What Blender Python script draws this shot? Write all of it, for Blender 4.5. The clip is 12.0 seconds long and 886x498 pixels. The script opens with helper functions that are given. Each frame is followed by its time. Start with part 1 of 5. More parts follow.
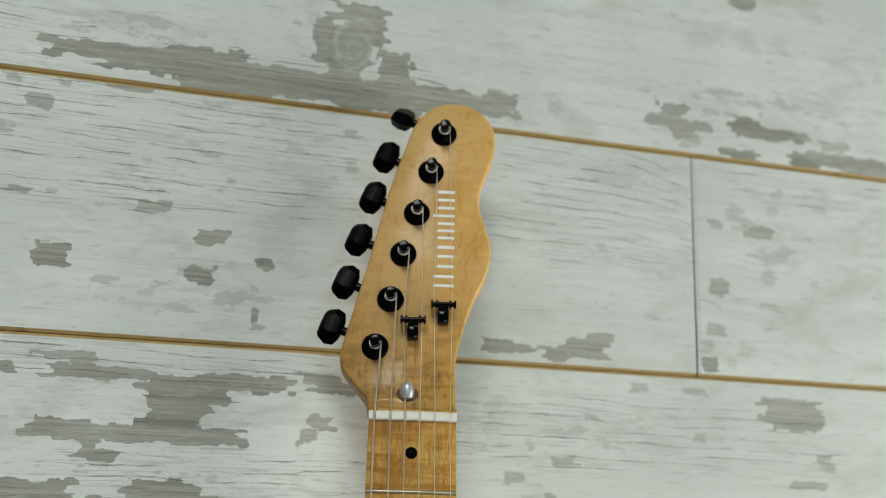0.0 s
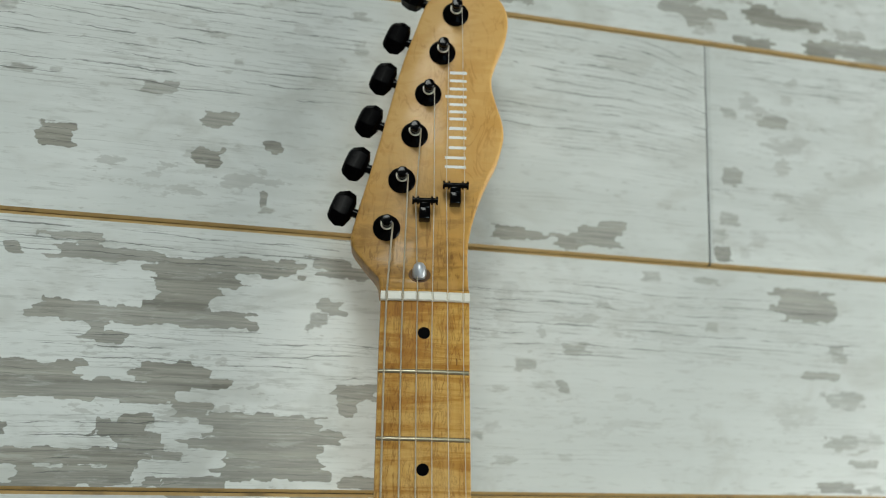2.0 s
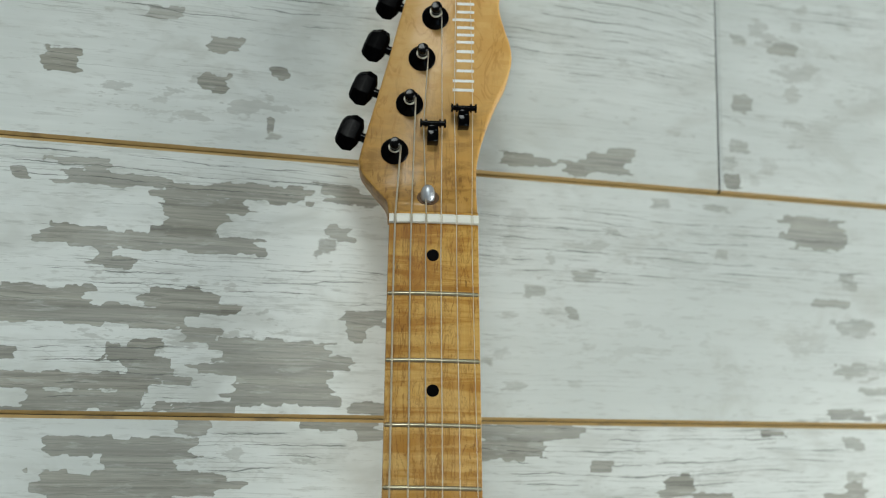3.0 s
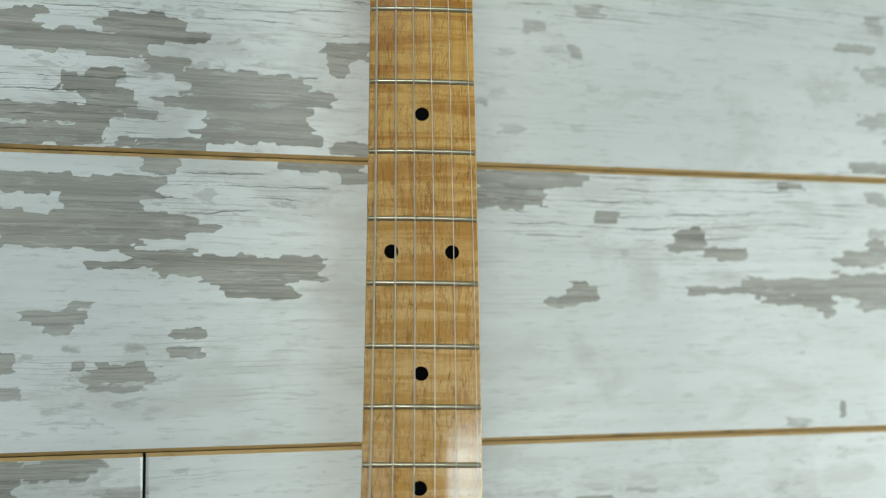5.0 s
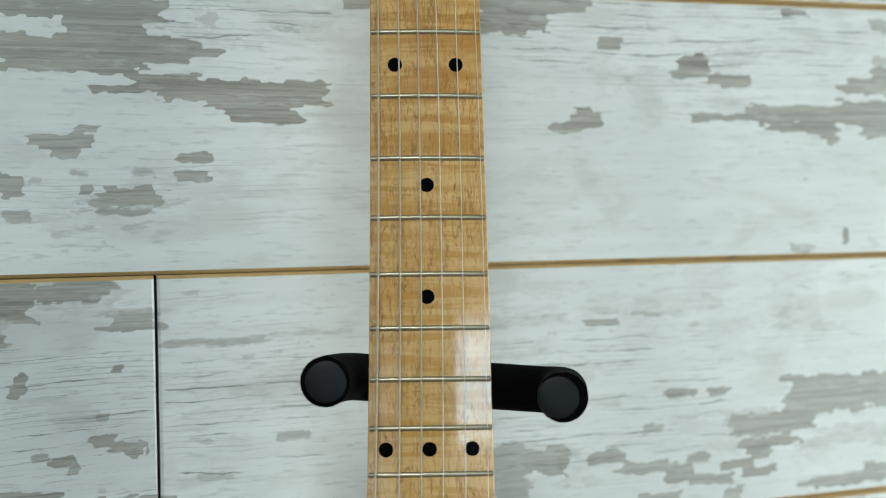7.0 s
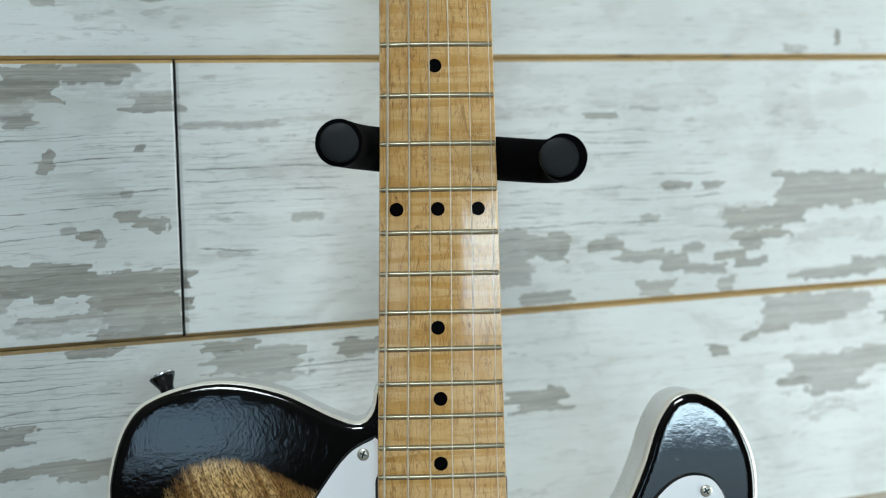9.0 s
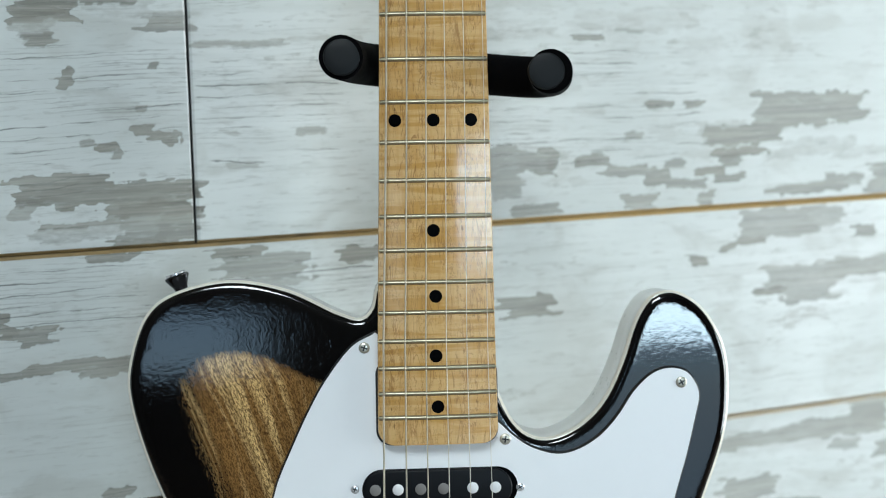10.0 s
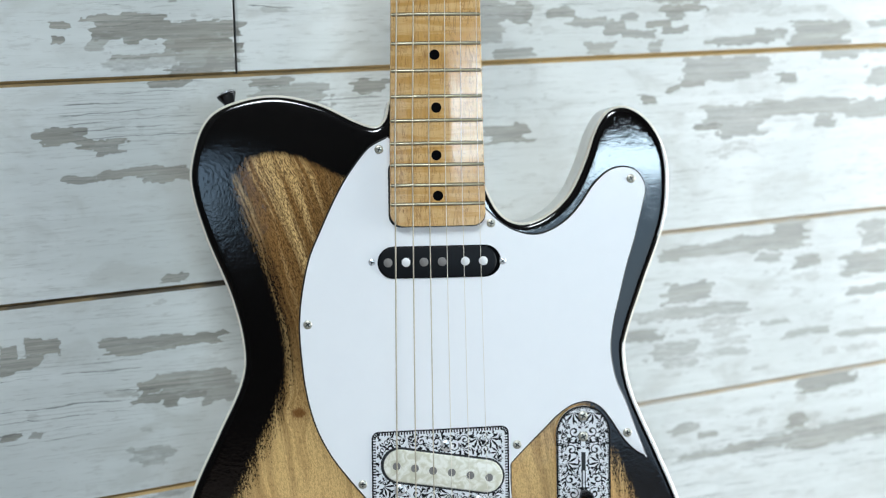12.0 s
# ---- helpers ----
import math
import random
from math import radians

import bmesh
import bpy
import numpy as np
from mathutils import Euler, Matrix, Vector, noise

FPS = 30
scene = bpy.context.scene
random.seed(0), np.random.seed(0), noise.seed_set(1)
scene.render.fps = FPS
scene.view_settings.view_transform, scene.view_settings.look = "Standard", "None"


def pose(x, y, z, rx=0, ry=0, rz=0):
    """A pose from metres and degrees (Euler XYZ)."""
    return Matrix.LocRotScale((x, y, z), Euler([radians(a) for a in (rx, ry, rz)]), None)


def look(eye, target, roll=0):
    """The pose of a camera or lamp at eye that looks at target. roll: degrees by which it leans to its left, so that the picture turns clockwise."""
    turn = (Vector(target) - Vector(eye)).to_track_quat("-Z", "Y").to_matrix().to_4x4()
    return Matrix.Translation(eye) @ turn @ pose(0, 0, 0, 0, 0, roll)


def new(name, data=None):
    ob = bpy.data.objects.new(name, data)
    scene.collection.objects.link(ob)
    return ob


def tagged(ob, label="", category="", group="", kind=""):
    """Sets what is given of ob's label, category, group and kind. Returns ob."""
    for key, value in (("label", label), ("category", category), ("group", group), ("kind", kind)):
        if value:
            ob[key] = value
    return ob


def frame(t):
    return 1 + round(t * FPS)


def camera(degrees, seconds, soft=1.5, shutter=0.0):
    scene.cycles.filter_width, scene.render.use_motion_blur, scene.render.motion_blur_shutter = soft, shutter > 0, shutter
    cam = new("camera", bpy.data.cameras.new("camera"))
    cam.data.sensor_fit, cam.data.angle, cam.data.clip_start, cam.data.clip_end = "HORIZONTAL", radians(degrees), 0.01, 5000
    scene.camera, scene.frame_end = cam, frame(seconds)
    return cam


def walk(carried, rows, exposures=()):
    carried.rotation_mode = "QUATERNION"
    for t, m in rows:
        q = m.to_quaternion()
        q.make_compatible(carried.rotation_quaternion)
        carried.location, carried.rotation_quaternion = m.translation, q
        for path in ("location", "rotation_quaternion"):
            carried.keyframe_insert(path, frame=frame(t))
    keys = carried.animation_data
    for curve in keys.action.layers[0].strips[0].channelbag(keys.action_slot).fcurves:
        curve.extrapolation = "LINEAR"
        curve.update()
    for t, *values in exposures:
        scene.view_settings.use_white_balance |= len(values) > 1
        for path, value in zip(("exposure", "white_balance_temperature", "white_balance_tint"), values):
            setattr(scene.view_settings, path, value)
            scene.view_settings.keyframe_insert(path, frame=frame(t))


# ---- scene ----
cam = camera(36.5, 12.0, soft=1.1)
ROWS = [
    (0.0, -0.2409, -0.7239, 0.8699, 103.108, -0.707, -20.191),
    (0.5, -0.2446, -0.7198, 0.8694, 102.770, -0.760, -20.216),
    (1.0, -0.2451, -0.7159, 0.8617, 102.249, -0.682, -20.210),
    (1.5, -0.2443, -0.7119, 0.8531, 101.450, -0.739, -20.099),
    (2.0, -0.2428, -0.7059, 0.8443, 100.320, -0.674, -20.340),
    (2.5, -0.2398, -0.7034, 0.8353, 99.492, -0.366, -20.017),
    (3.0, -0.2415, -0.7000, 0.8248, 98.711, -0.334, -19.991),
    (3.2, -0.2403, -0.6989, 0.8185, 98.197, -0.342, -20.025),
    (4.8, -0.2173, -0.6372, 0.7735, 93.896, 0.203, -19.747),
    (5.0, -0.2159, -0.6368, 0.7674, 92.803, 0.150, -20.124),
    (5.5, -0.2160, -0.6321, 0.7579, 91.865, -0.216, -20.166),
    (6.0, -0.2147, -0.6327, 0.7475, 90.775, 0.633, -19.805),
    (6.5, -0.2138, -0.6330, 0.7383, 89.942, 0.771, -19.624),
    (7.0, -0.2175, -0.6400, 0.7290, 88.595, 1.059, -19.905),
    (7.2, -0.2199, -0.6480, 0.7243, 88.167, 0.958, -19.746),
    (8.8, -0.2285, -0.6633, 0.6727, 85.262, 1.407, -19.806),
    (9.0, -0.2327, -0.6719, 0.6702, 84.561, 1.392, -19.839),
    (9.5, -0.2392, -0.6937, 0.6634, 83.150, 1.552, -19.905),
    (10.0, -0.2480, -0.7165, 0.6579, 82.144, 1.342, -19.954),
    (10.5, -0.2566, -0.7373, 0.6492, 80.749, 1.418, -20.422),
    (11.0, -0.2711, -0.7647, 0.6379, 79.920, 1.363, -20.461),
    (11.5, -0.2936, -0.8126, 0.6321, 79.722, 1.147, -21.007),
    (12.0, -0.3272, -0.8720, 0.6196, 78.906, 1.069, -21.428),
]
walk(cam, [(t, pose(x, y, z, rx, ry, rz)) for t, x, y, z, rx, ry, rz in ROWS], exposures=[(0, -0.14, 6950, 1), (3, -0.11, 6630, 1), (5.5, -0.07, 6400, 0), (9.5, 0.04, 6090, 2), (11, 0.15, 6040, 4), (12, 0.24, 6100, 6)])

# the lens is focused on the guitar
cam.data.dof.use_dof = True
cam.data.dof.aperture_fstop = 6.6

# ---- world and light ----
world = bpy.data.worlds.new("sky")
scene.world = world
world.use_nodes = True
wn = world.node_tree.nodes
sky = wn.new("ShaderNodeTexSky")
sky.sky_type = 'NISHITA'
sky.sun_disc = False
sky.sun_elevation, sky.sun_rotation = radians(35), radians(120)
wn["Background"].inputs["Strength"].default_value = 0.1
world.node_tree.links.new(sky.outputs[0], wn["Background"].inputs["Color"])


def area_lamp(name, place, target, width, height, watts, color):
    data = bpy.data.lights.new(name, 'AREA')
    data.shape, data.size, data.size_y, data.energy, data.color = 'RECTANGLE', width, height, watts, color
    ob = new(name, data)
    ob.matrix_world = look(place, target)
    return ob


# added overhead fill, placed so that the neck hides its shadow
area_lamp("overhead_fill", (-1.15, -2.95, 3.36), (-1.15, -2.95, 0), 1.2, 1.9, 151, (0.95, 0.98, 1.0))
# added fill from the right, brightens that side of the planks
area_lamp("east_fill", (1.37, -0.75, 0.50), (0, -0.75, 0.50), 1.3, 0.9, 31, (0.95, 0.98, 1.0))
area_lamp("window_daylight_south", (-0.13, -3.95, 1.2), (-0.13, 0, 1.2), 0.80, 0.40, 18, (0.72, 0.88, 1.0))
# added dim blue panel, gives the black lacquer an even bluish reflection
area_lamp("low_blue_fill", (-0.13, -3.95, 0.53), (-0.13, 0, 0.53), 1.20, 0.90, 4.0, (0.46, 0.70, 1.0))
area_lamp("window_daylight_corner", (-1.955, -3.95, 1.14), (-1.955, 0, 1.14), 0.59, 0.56, 1.9, (0.52, 0.74, 1.0))


# ---- materials ----
def rgb(c):
    return (*c, 1.0)


class Mat:
    """A small wrapper to write node materials briefly."""

    def __init__(self, name):
        self.m = bpy.data.materials.new(name)
        self.m.use_nodes = True
        self.t = self.m.node_tree
        self.n = self.t.nodes
        self.bsdf = self.n["Principled BSDF"]

    def put(self, socket, value):
        if isinstance(value, bpy.types.NodeSocket):
            self.t.links.new(value, socket)
        elif isinstance(value, tuple) and len(value) == 3 and socket.type == 'RGBA':
            socket.default_value = rgb(value)
        else:
            socket.default_value = value

    def set(self, **kw):
        for k, v in kw.items():
            self.put(self.bsdf.inputs[k.replace("_", " ")], v)
        return self

    def coords(self, scale=(1, 1, 1), rot=(0, 0, 0), random_shift=0.0):
        tc = self.n.new("ShaderNodeTexCoord")
        mp = self.n.new("ShaderNodeMapping")
        self.put(mp.inputs["Vector"], tc.outputs["Object"])
        mp.inputs["Scale"].default_value = scale
        mp.inputs["Rotation"].default_value = [radians(a) for a in rot]
        if random_shift:
            info = self.n.new("ShaderNodeObjectInfo")
            mul = self.n.new("ShaderNodeMath")
            mul.operation = 'MULTIPLY'
            self.put(mul.inputs[0], info.outputs["Random"])
            mul.inputs[1].default_value = random_shift
            self.put(mp.inputs["Location"], mul.outputs[0])
        return mp.outputs[0]

    def noise(self, vec, scale=5.0, detail=3.0, rough=0.55, distort=0.0):
        nd = self.n.new("ShaderNodeTexNoise")
        self.put(nd.inputs["Vector"], vec)
        for k, v in (("Scale", scale), ("Detail", detail), ("Roughness", rough), ("Distortion", distort)):
            nd.inputs[k].default_value = v
        return nd.outputs["Fac"]

    def math(self, op, a, b=0.0, c=0.0):
        nd = self.n.new("ShaderNodeMath")
        nd.operation = op
        for i, v in enumerate((a, b, c)):
            self.put(nd.inputs[i], v)
        return nd.outputs[0]

    def ramp(self, fac, lo, hi, a=0.0, b=1.0):
        nd = self.n.new("ShaderNodeMapRange")
        nd.interpolation_type = 'SMOOTHSTEP'
        for i, v in enumerate((fac, lo, hi, a, b)):
            self.put(nd.inputs[i], v)
        return nd.outputs[0]

    def mix(self, fac, a, b, mode='MIX'):
        nd = self.n.new("ShaderNodeMix")
        nd.data_type, nd.blend_type = 'RGBA', mode
        self.put(nd.inputs[0], fac)
        self.put(nd.inputs[6], a)
        self.put(nd.inputs[7], b)
        return nd.outputs[2]

    def attr(self, name):
        nd = self.n.new("ShaderNodeAttribute")
        nd.attribute_name = name
        return nd.outputs["Fac"]

    def bump(self, height, strength=0.3, distance=0.001):
        nd = self.n.new("ShaderNodeBump")
        nd.inputs["Strength"].default_value = strength
        nd.inputs["Distance"].default_value = distance
        self.put(nd.inputs["Height"], height)
        self.put(self.bsdf.inputs["Normal"], nd.outputs[0])
        return self


def plain(name, color, rough=0.5, metal=0.0, grain=0.06, scale=300.0, coat=0.0, spec=0.5):
    m = Mat(name)
    n = m.noise(m.coords(), scale, 3)
    big = m.noise(m.coords(), scale / 12, 2)
    f = m.math('ADD', m.math('MULTIPLY', n, 0.6), m.math('MULTIPLY', big, 0.4))
    dark = tuple(c * (1 - grain * 2) for c in color)
    light = tuple(min(1, c * (1 + grain * 2)) for c in color)
    m.set(Base_Color=m.mix(f, dark, light), Roughness=m.ramp(f, 0.2, 0.8, rough * 0.85, min(1, rough * 1.15)), Metallic=metal, Specular_IOR_Level=spec, Coat_Weight=coat, Coat_Roughness=0.08)
    return m.m


def plank_material():
    """White paint print over grey weathered wood, flaking in patches, with long thin cracks."""
    m = Mat("whitewashed_plank")
    long_c = m.coords((5, 5, 150), random_shift=17.0)
    mid_c = m.coords((13, 13, 80), random_shift=9.0)
    iso_c = m.coords((1, 1, 1), random_shift=5.0)
    grain = m.noise(long_c, 1.0, 5, 0.6, 0.3)
    edge = m.noise(mid_c, 1.6, 4, 0.65, 0.4)
    fine_edge = m.noise(m.coords((130, 130, 420), random_shift=3.0), 1.0, 4, 0.65)
    big = m.noise(iso_c, 6.0, 3)
    # flaked places
    field = m.attr("wear")
    f = m.math('ADD', field, m.math('MULTIPLY', m.math('SUBTRACT', fine_edge, 0.5), 0.9))
    f = m.math('ADD', f, m.math('MULTIPLY', m.math('SUBTRACT', edge, 0.5), 0.45))
    soft = m.ramp(m.attr("bare"), 0.4, 0.85, 0.75, 0.07)
    flaked = m.ramp(f, -0.05, soft)
    rim = m.math('MULTIPLY', m.ramp(f, -0.10, 0.0), m.ramp(f, 0.0, 0.16, 1.0, 0.0))
    # small chips, thicker where the plank is speckled
    small = m.noise(m.coords((42, 42, 125), random_shift=21.0), 1.0, 4, 0.65)
    chip_f = m.math('ADD', small, m.math('MULTIPLY', m.attr("flecks"), 0.115))
    chips = m.math('MULTIPLY', m.ramp(chip_f, 0.665, 0.70), m.ramp(big, 0.36, 0.52, 0.35, 0.8))
    flaked = m.math('MAXIMUM', m.math('MULTIPLY', flaked, m.attr("bare")), m.math('MULTIPLY', chips, 0.5))
    # shreds of paint left on the wood
    shreds = m.noise(m.coords((60, 60, 330), random_shift=81.0), 1.0, 4, 0.65, 0.4)
    flaked = m.math('MULTIPLY', flaked, m.ramp(shreds, 0.33, 0.46, 0.78, 1.0))
    # long thin cracks along the grain
    sep = m.n.new("ShaderNodeSeparateXYZ")
    m.put(sep.inputs[0], iso_c)
    gaps = m.noise(m.coords((22, 22, 130), random_shift=2.0), 1.0, 4, 0.7)
    where = m.attr("cracks")

    def lines(pitch, wander, wide, lo, hi, seed, zone):
        ph = m.math('MULTIPLY', m.math('ADD', sep.outputs[2], m.attr("bend")), 1.0 / pitch)
        ph = m.math('ADD', ph, m.math('MULTIPLY', m.noise(m.coords((7, 7, 14), random_shift=seed), 1.0, 6, 0.66), wander))
        tri = m.math('ABSOLUTE', m.math('SUBTRACT', m.math('FRACT', ph), 0.5))
        thin = m.ramp(tri, 0.0, m.math('MULTIPLY', m.ramp(gaps, 0.3, 0.8), wide), 1.0, 0.0)
        part_way = m.noise(m.coords((4.5, 4.5, 60), random_shift=seed + 9), 1.0, 4, 0.6)
        return m.math('MULTIPLY', thin, m.math('MULTIPLY', m.ramp(m.math('ADD', part_way, zone), lo, hi), m.ramp(gaps, 0.38, 0.56)))
    crack = lines(0.0062, 2.6, 0.14, 0.60, 0.74, 13.0, m.math('MULTIPLY', where, 0.38))
    hair = lines(0.0026, 3.0, 0.24, 0.48, 0.72, 27.0, m.math('MULTIPLY', where, 0.30))
    # short cross cracks that break the paint into blocks
    block = m.n.new("ShaderNodeTexVoronoi")
    block.feature = 'DISTANCE_TO_EDGE'
    block.inputs["Scale"].default_value = 1.0
    m.put(block.inputs["Vector"], m.coords((48, 48, 120), random_shift=7.0))
    cross = m.math('MULTIPLY', m.ramp(block.outputs["Distance"], 0.0, 0.035, 1.0, 0.0), m.math('MULTIPLY', m.ramp(gaps, 0.45, 0.62), m.ramp(big, 0.45, 0.6)))
    smudge = m.noise(m.coords((17, 17, 34), random_shift=31.0), 1.0, 4, 0.6, 0.6)
    paint = m.mix(m.ramp(big, 0.3, 0.7), (0.535, 0.56, 0.54), (0.65, 0.67, 0.65))
    paint = m.mix(m.math('MULTIPLY', m.ramp(grain, 0.35, 0.7), 0.35), paint, (0.465, 0.485, 0.46))
    paint = m.mix(m.math('MULTIPLY', m.ramp(smudge, 0.50, 0.70), 0.5), paint, (0.41, 0.415, 0.38))
    grit = m.noise(m.coords((70, 70, 520), random_shift=41.0), 1.0, 4, 0.7)
    paint = m.mix(m.math('MULTIPLY', m.ramp(grit, 0.54, 0.68), 0.5), paint, (0.38, 0.385, 0.36))
    streaks = m.noise(m.coords((26, 26, 260), random_shift=61.0), 1.0, 5, 0.7)
    paint = m.mix(m.math('MULTIPLY', m.ramp(streaks, 0.56, 0.66), m.ramp(big, 0.35, 0.6, 0.0, 0.36)), paint, (0.33, 0.335, 0.31))
    paint = m.mix(m.math('MULTIPLY', hair, 0.6), paint, (0.26, 0.265, 0.245))
    paint = m.mix(m.math('MULTIPLY', m.math('MULTIPLY', cross, where), 0.3), paint, (0.22, 0.225, 0.205))
    wood = m.mix(m.ramp(grain, 0.3, 0.72), (0.160, 0.153, 0.128), (0.335, 0.323, 0.28))
    wood = m.mix(m.ramp(edge, 0.35, 0.7, 0.0, 0.7), wood, (0.272, 0.262, 0.222))
    fibre = m.noise(m.coords((16, 16, 620), random_shift=71.0), 1.0, 4, 0.7)
    wood = m.mix(m.math('MULTIPLY', m.ramp(fibre, 0.48, 0.62), 0.5), wood, (0.12, 0.117, 0.10))
    wood = m.mix(m.math('MULTIPLY', m.ramp(fibre, 0.34, 0.46, 1.0, 0.0), 0.35), wood, (0.41, 0.395, 0.34))
    wood = m.mix(m.math('MULTIPLY', lines(0.0034, 4.0, 0.2, 0.25, 0.5, 51.0, 0.0), 0.7), wood, (0.10, 0.098, 0.085))
    col = m.mix(m.math('MULTIPLY', flaked, 0.90), paint, wood)
    col = m.mix(m.math('MULTIPLY', m.math('MULTIPLY', rim, m.ramp(m.attr("bare"), 0.6, 0.9)), 0.25), col, (0.15, 0.15, 0.13))
    col = m.mix(m.math('MULTIPLY', crack, 0.85), col, (0.105, 0.11, 0.10))
    h = m.math('SUBTRACT', m.math('MULTIPLY', grain, 0.3), m.math('ADD', m.math('MULTIPLY', flaked, 0.5), crack))
    m.set(Base_Color=col, Roughness=m.ramp(flaked, 0, 1, 0.42, 0.6)).bump(h, 0.25, 0.0006)
    return m.m


def edge_material():
    """Bare fibreboard in the bevelled joints, golden, stained and in places almost black."""
    m = Mat("golden_fibreboard")
    n = m.noise(m.coords((1, 1, 1), random_shift=4.0), 120, 3)
    blot = m.noise(m.coords((28, 28, 28), random_shift=8.0), 1.0, 4, 0.65)
    col = m.mix(n, (0.34, 0.225, 0.085), (0.47, 0.325, 0.135))
    col = m.mix(m.ramp(blot, 0.55, 0.72, 0.0, 0.75), col, (0.14, 0.095, 0.045))
    col = m.mix(m.math('MULTIPLY', m.math('MAXIMUM', m.attr("joint_tone"), 0.0), m.ramp(blot, 0.3, 0.6, 0.55, 0.95)), col, (0.045, 0.038, 0.026))
    col = m.mix(m.math('MULTIPLY', m.math('MAXIMUM', m.math('MULTIPLY', m.attr("joint_tone"), -1.0), 0.0), m.ramp(blot, 0.3, 0.6, 0.9, 0.5)), col, (0.42, 0.40, 0.35))
    m.set(Base_Color=col, Roughness=0.7)
    return m.m


def maple_material():
    """Flamed maple under amber lacquer: cross stripes of curl, upright grain lines, older and deeper towards the nut."""
    m = Mat("amber_maple")
    g = m.noise(m.coords((140, 140, 7)), 1.0, 4, 0.6, 0.4)
    flame = m.noise(m.coords((13, 13, 150)), 1.0, 5, 0.62, 0.8)
    curl = m.noise(m.coords((60, 60, 420)), 1.0, 4, 0.6, 0.8)
    blot = m.noise(m.coords((26, 26, 34)), 1.0, 4, 0.6, 0.8)
    line = m.noise(m.coords((210, 210, 30)), 1.0, 4, 0.6, 0.9)
    vein = m.math('MULTIPLY', m.ramp(m.math('ABSOLUTE', m.math('SUBTRACT', line, 0.5)), 0.0, 0.026, 1.0, 0.0), m.ramp(blot, 0.32, 0.48))
    thread = m.noise(m.coords((150, 150, 46)), 1.0, 6, 0.7, 1.4)
    vein = m.math('MAXIMUM', vein, m.math('MULTIPLY', m.ramp(m.math('ABSOLUTE', m.math('SUBTRACT', thread, 0.47)), 0.0, 0.016, 1.0, 0.0), m.ramp(g, 0.38, 0.5)))
    col = m.mix(m.ramp(flame, 0.43, 0.60), (0.65, 0.425, 0.178), (0.52, 0.295, 0.075))
    col = m.mix(m.math('MULTIPLY', m.ramp(curl, 0.48, 0.62), 0.28), col, (0.54, 0.29, 0.08))
    col = m.mix(m.math('MULTIPLY', m.ramp(blot, 0.5, 0.66), 0.55), col, (0.52, 0.275, 0.06))
    col = m.mix(m.math('MULTIPLY', m.ramp(g, 0.42, 0.7), 0.3), col, (0.68, 0.46, 0.23))
    fibre = m.noise(m.coords((420, 420, 12)), 1.0, 3, 0.6, 0.3)
    col = m.mix(m.math('MULTIPLY', m.ramp(fibre, 0.5, 0.64), 0.2), col, (0.46, 0.24, 0.06))
    col = m.mix(m.math('MULTIPLY', vein, 0.72), col, (0.27, 0.13, 0.038))
    # small dark flecks in the grain
    fleck = m.noise(m.coords((520, 520, 130)), 1.0, 2, 0.5)
    col = m.mix(m.ramp(fleck, 0.70, 0.76, 0.0, 0.75), col, (0.14, 0.07, 0.02))
    up = m.n.new("ShaderNodeSeparateXYZ")
    m.put(up.inputs[0], m.coords())
    aged = m.ramp(m.math('ADD', up.outputs[2], m.math('MULTIPLY', m.math('SUBTRACT', blot, 0.5), 0.12)), -0.27, 0.0)
    stain = m.mix(m.ramp(m.math('ADD', m.math('MULTIPLY', flame, 0.6), m.math('MULTIPLY', blot, 0.4)), 0.43, 0.57), (0.96, 0.86, 0.45), (0.71, 0.515, 0.165))
    col = m.mix(m.math('MULTIPLY', aged, 0.92), col, m.mix(1.0, col, stain, 'MULTIPLY'))
    m.set(Base_Color=col, Roughness=0.45, Specular_IOR_Level=0.15, Coat_Weight=0.62, Coat_Roughness=m.ramp(blot, 0.3, 0.7, 0.06, 0.12))
    m.bump(m.math('ADD', m.math('MULTIPLY', g, 0.5), m.noise(m.coords((700, 700, 160)), 1, 3)), 0.34, 0.0004)
    return m.m


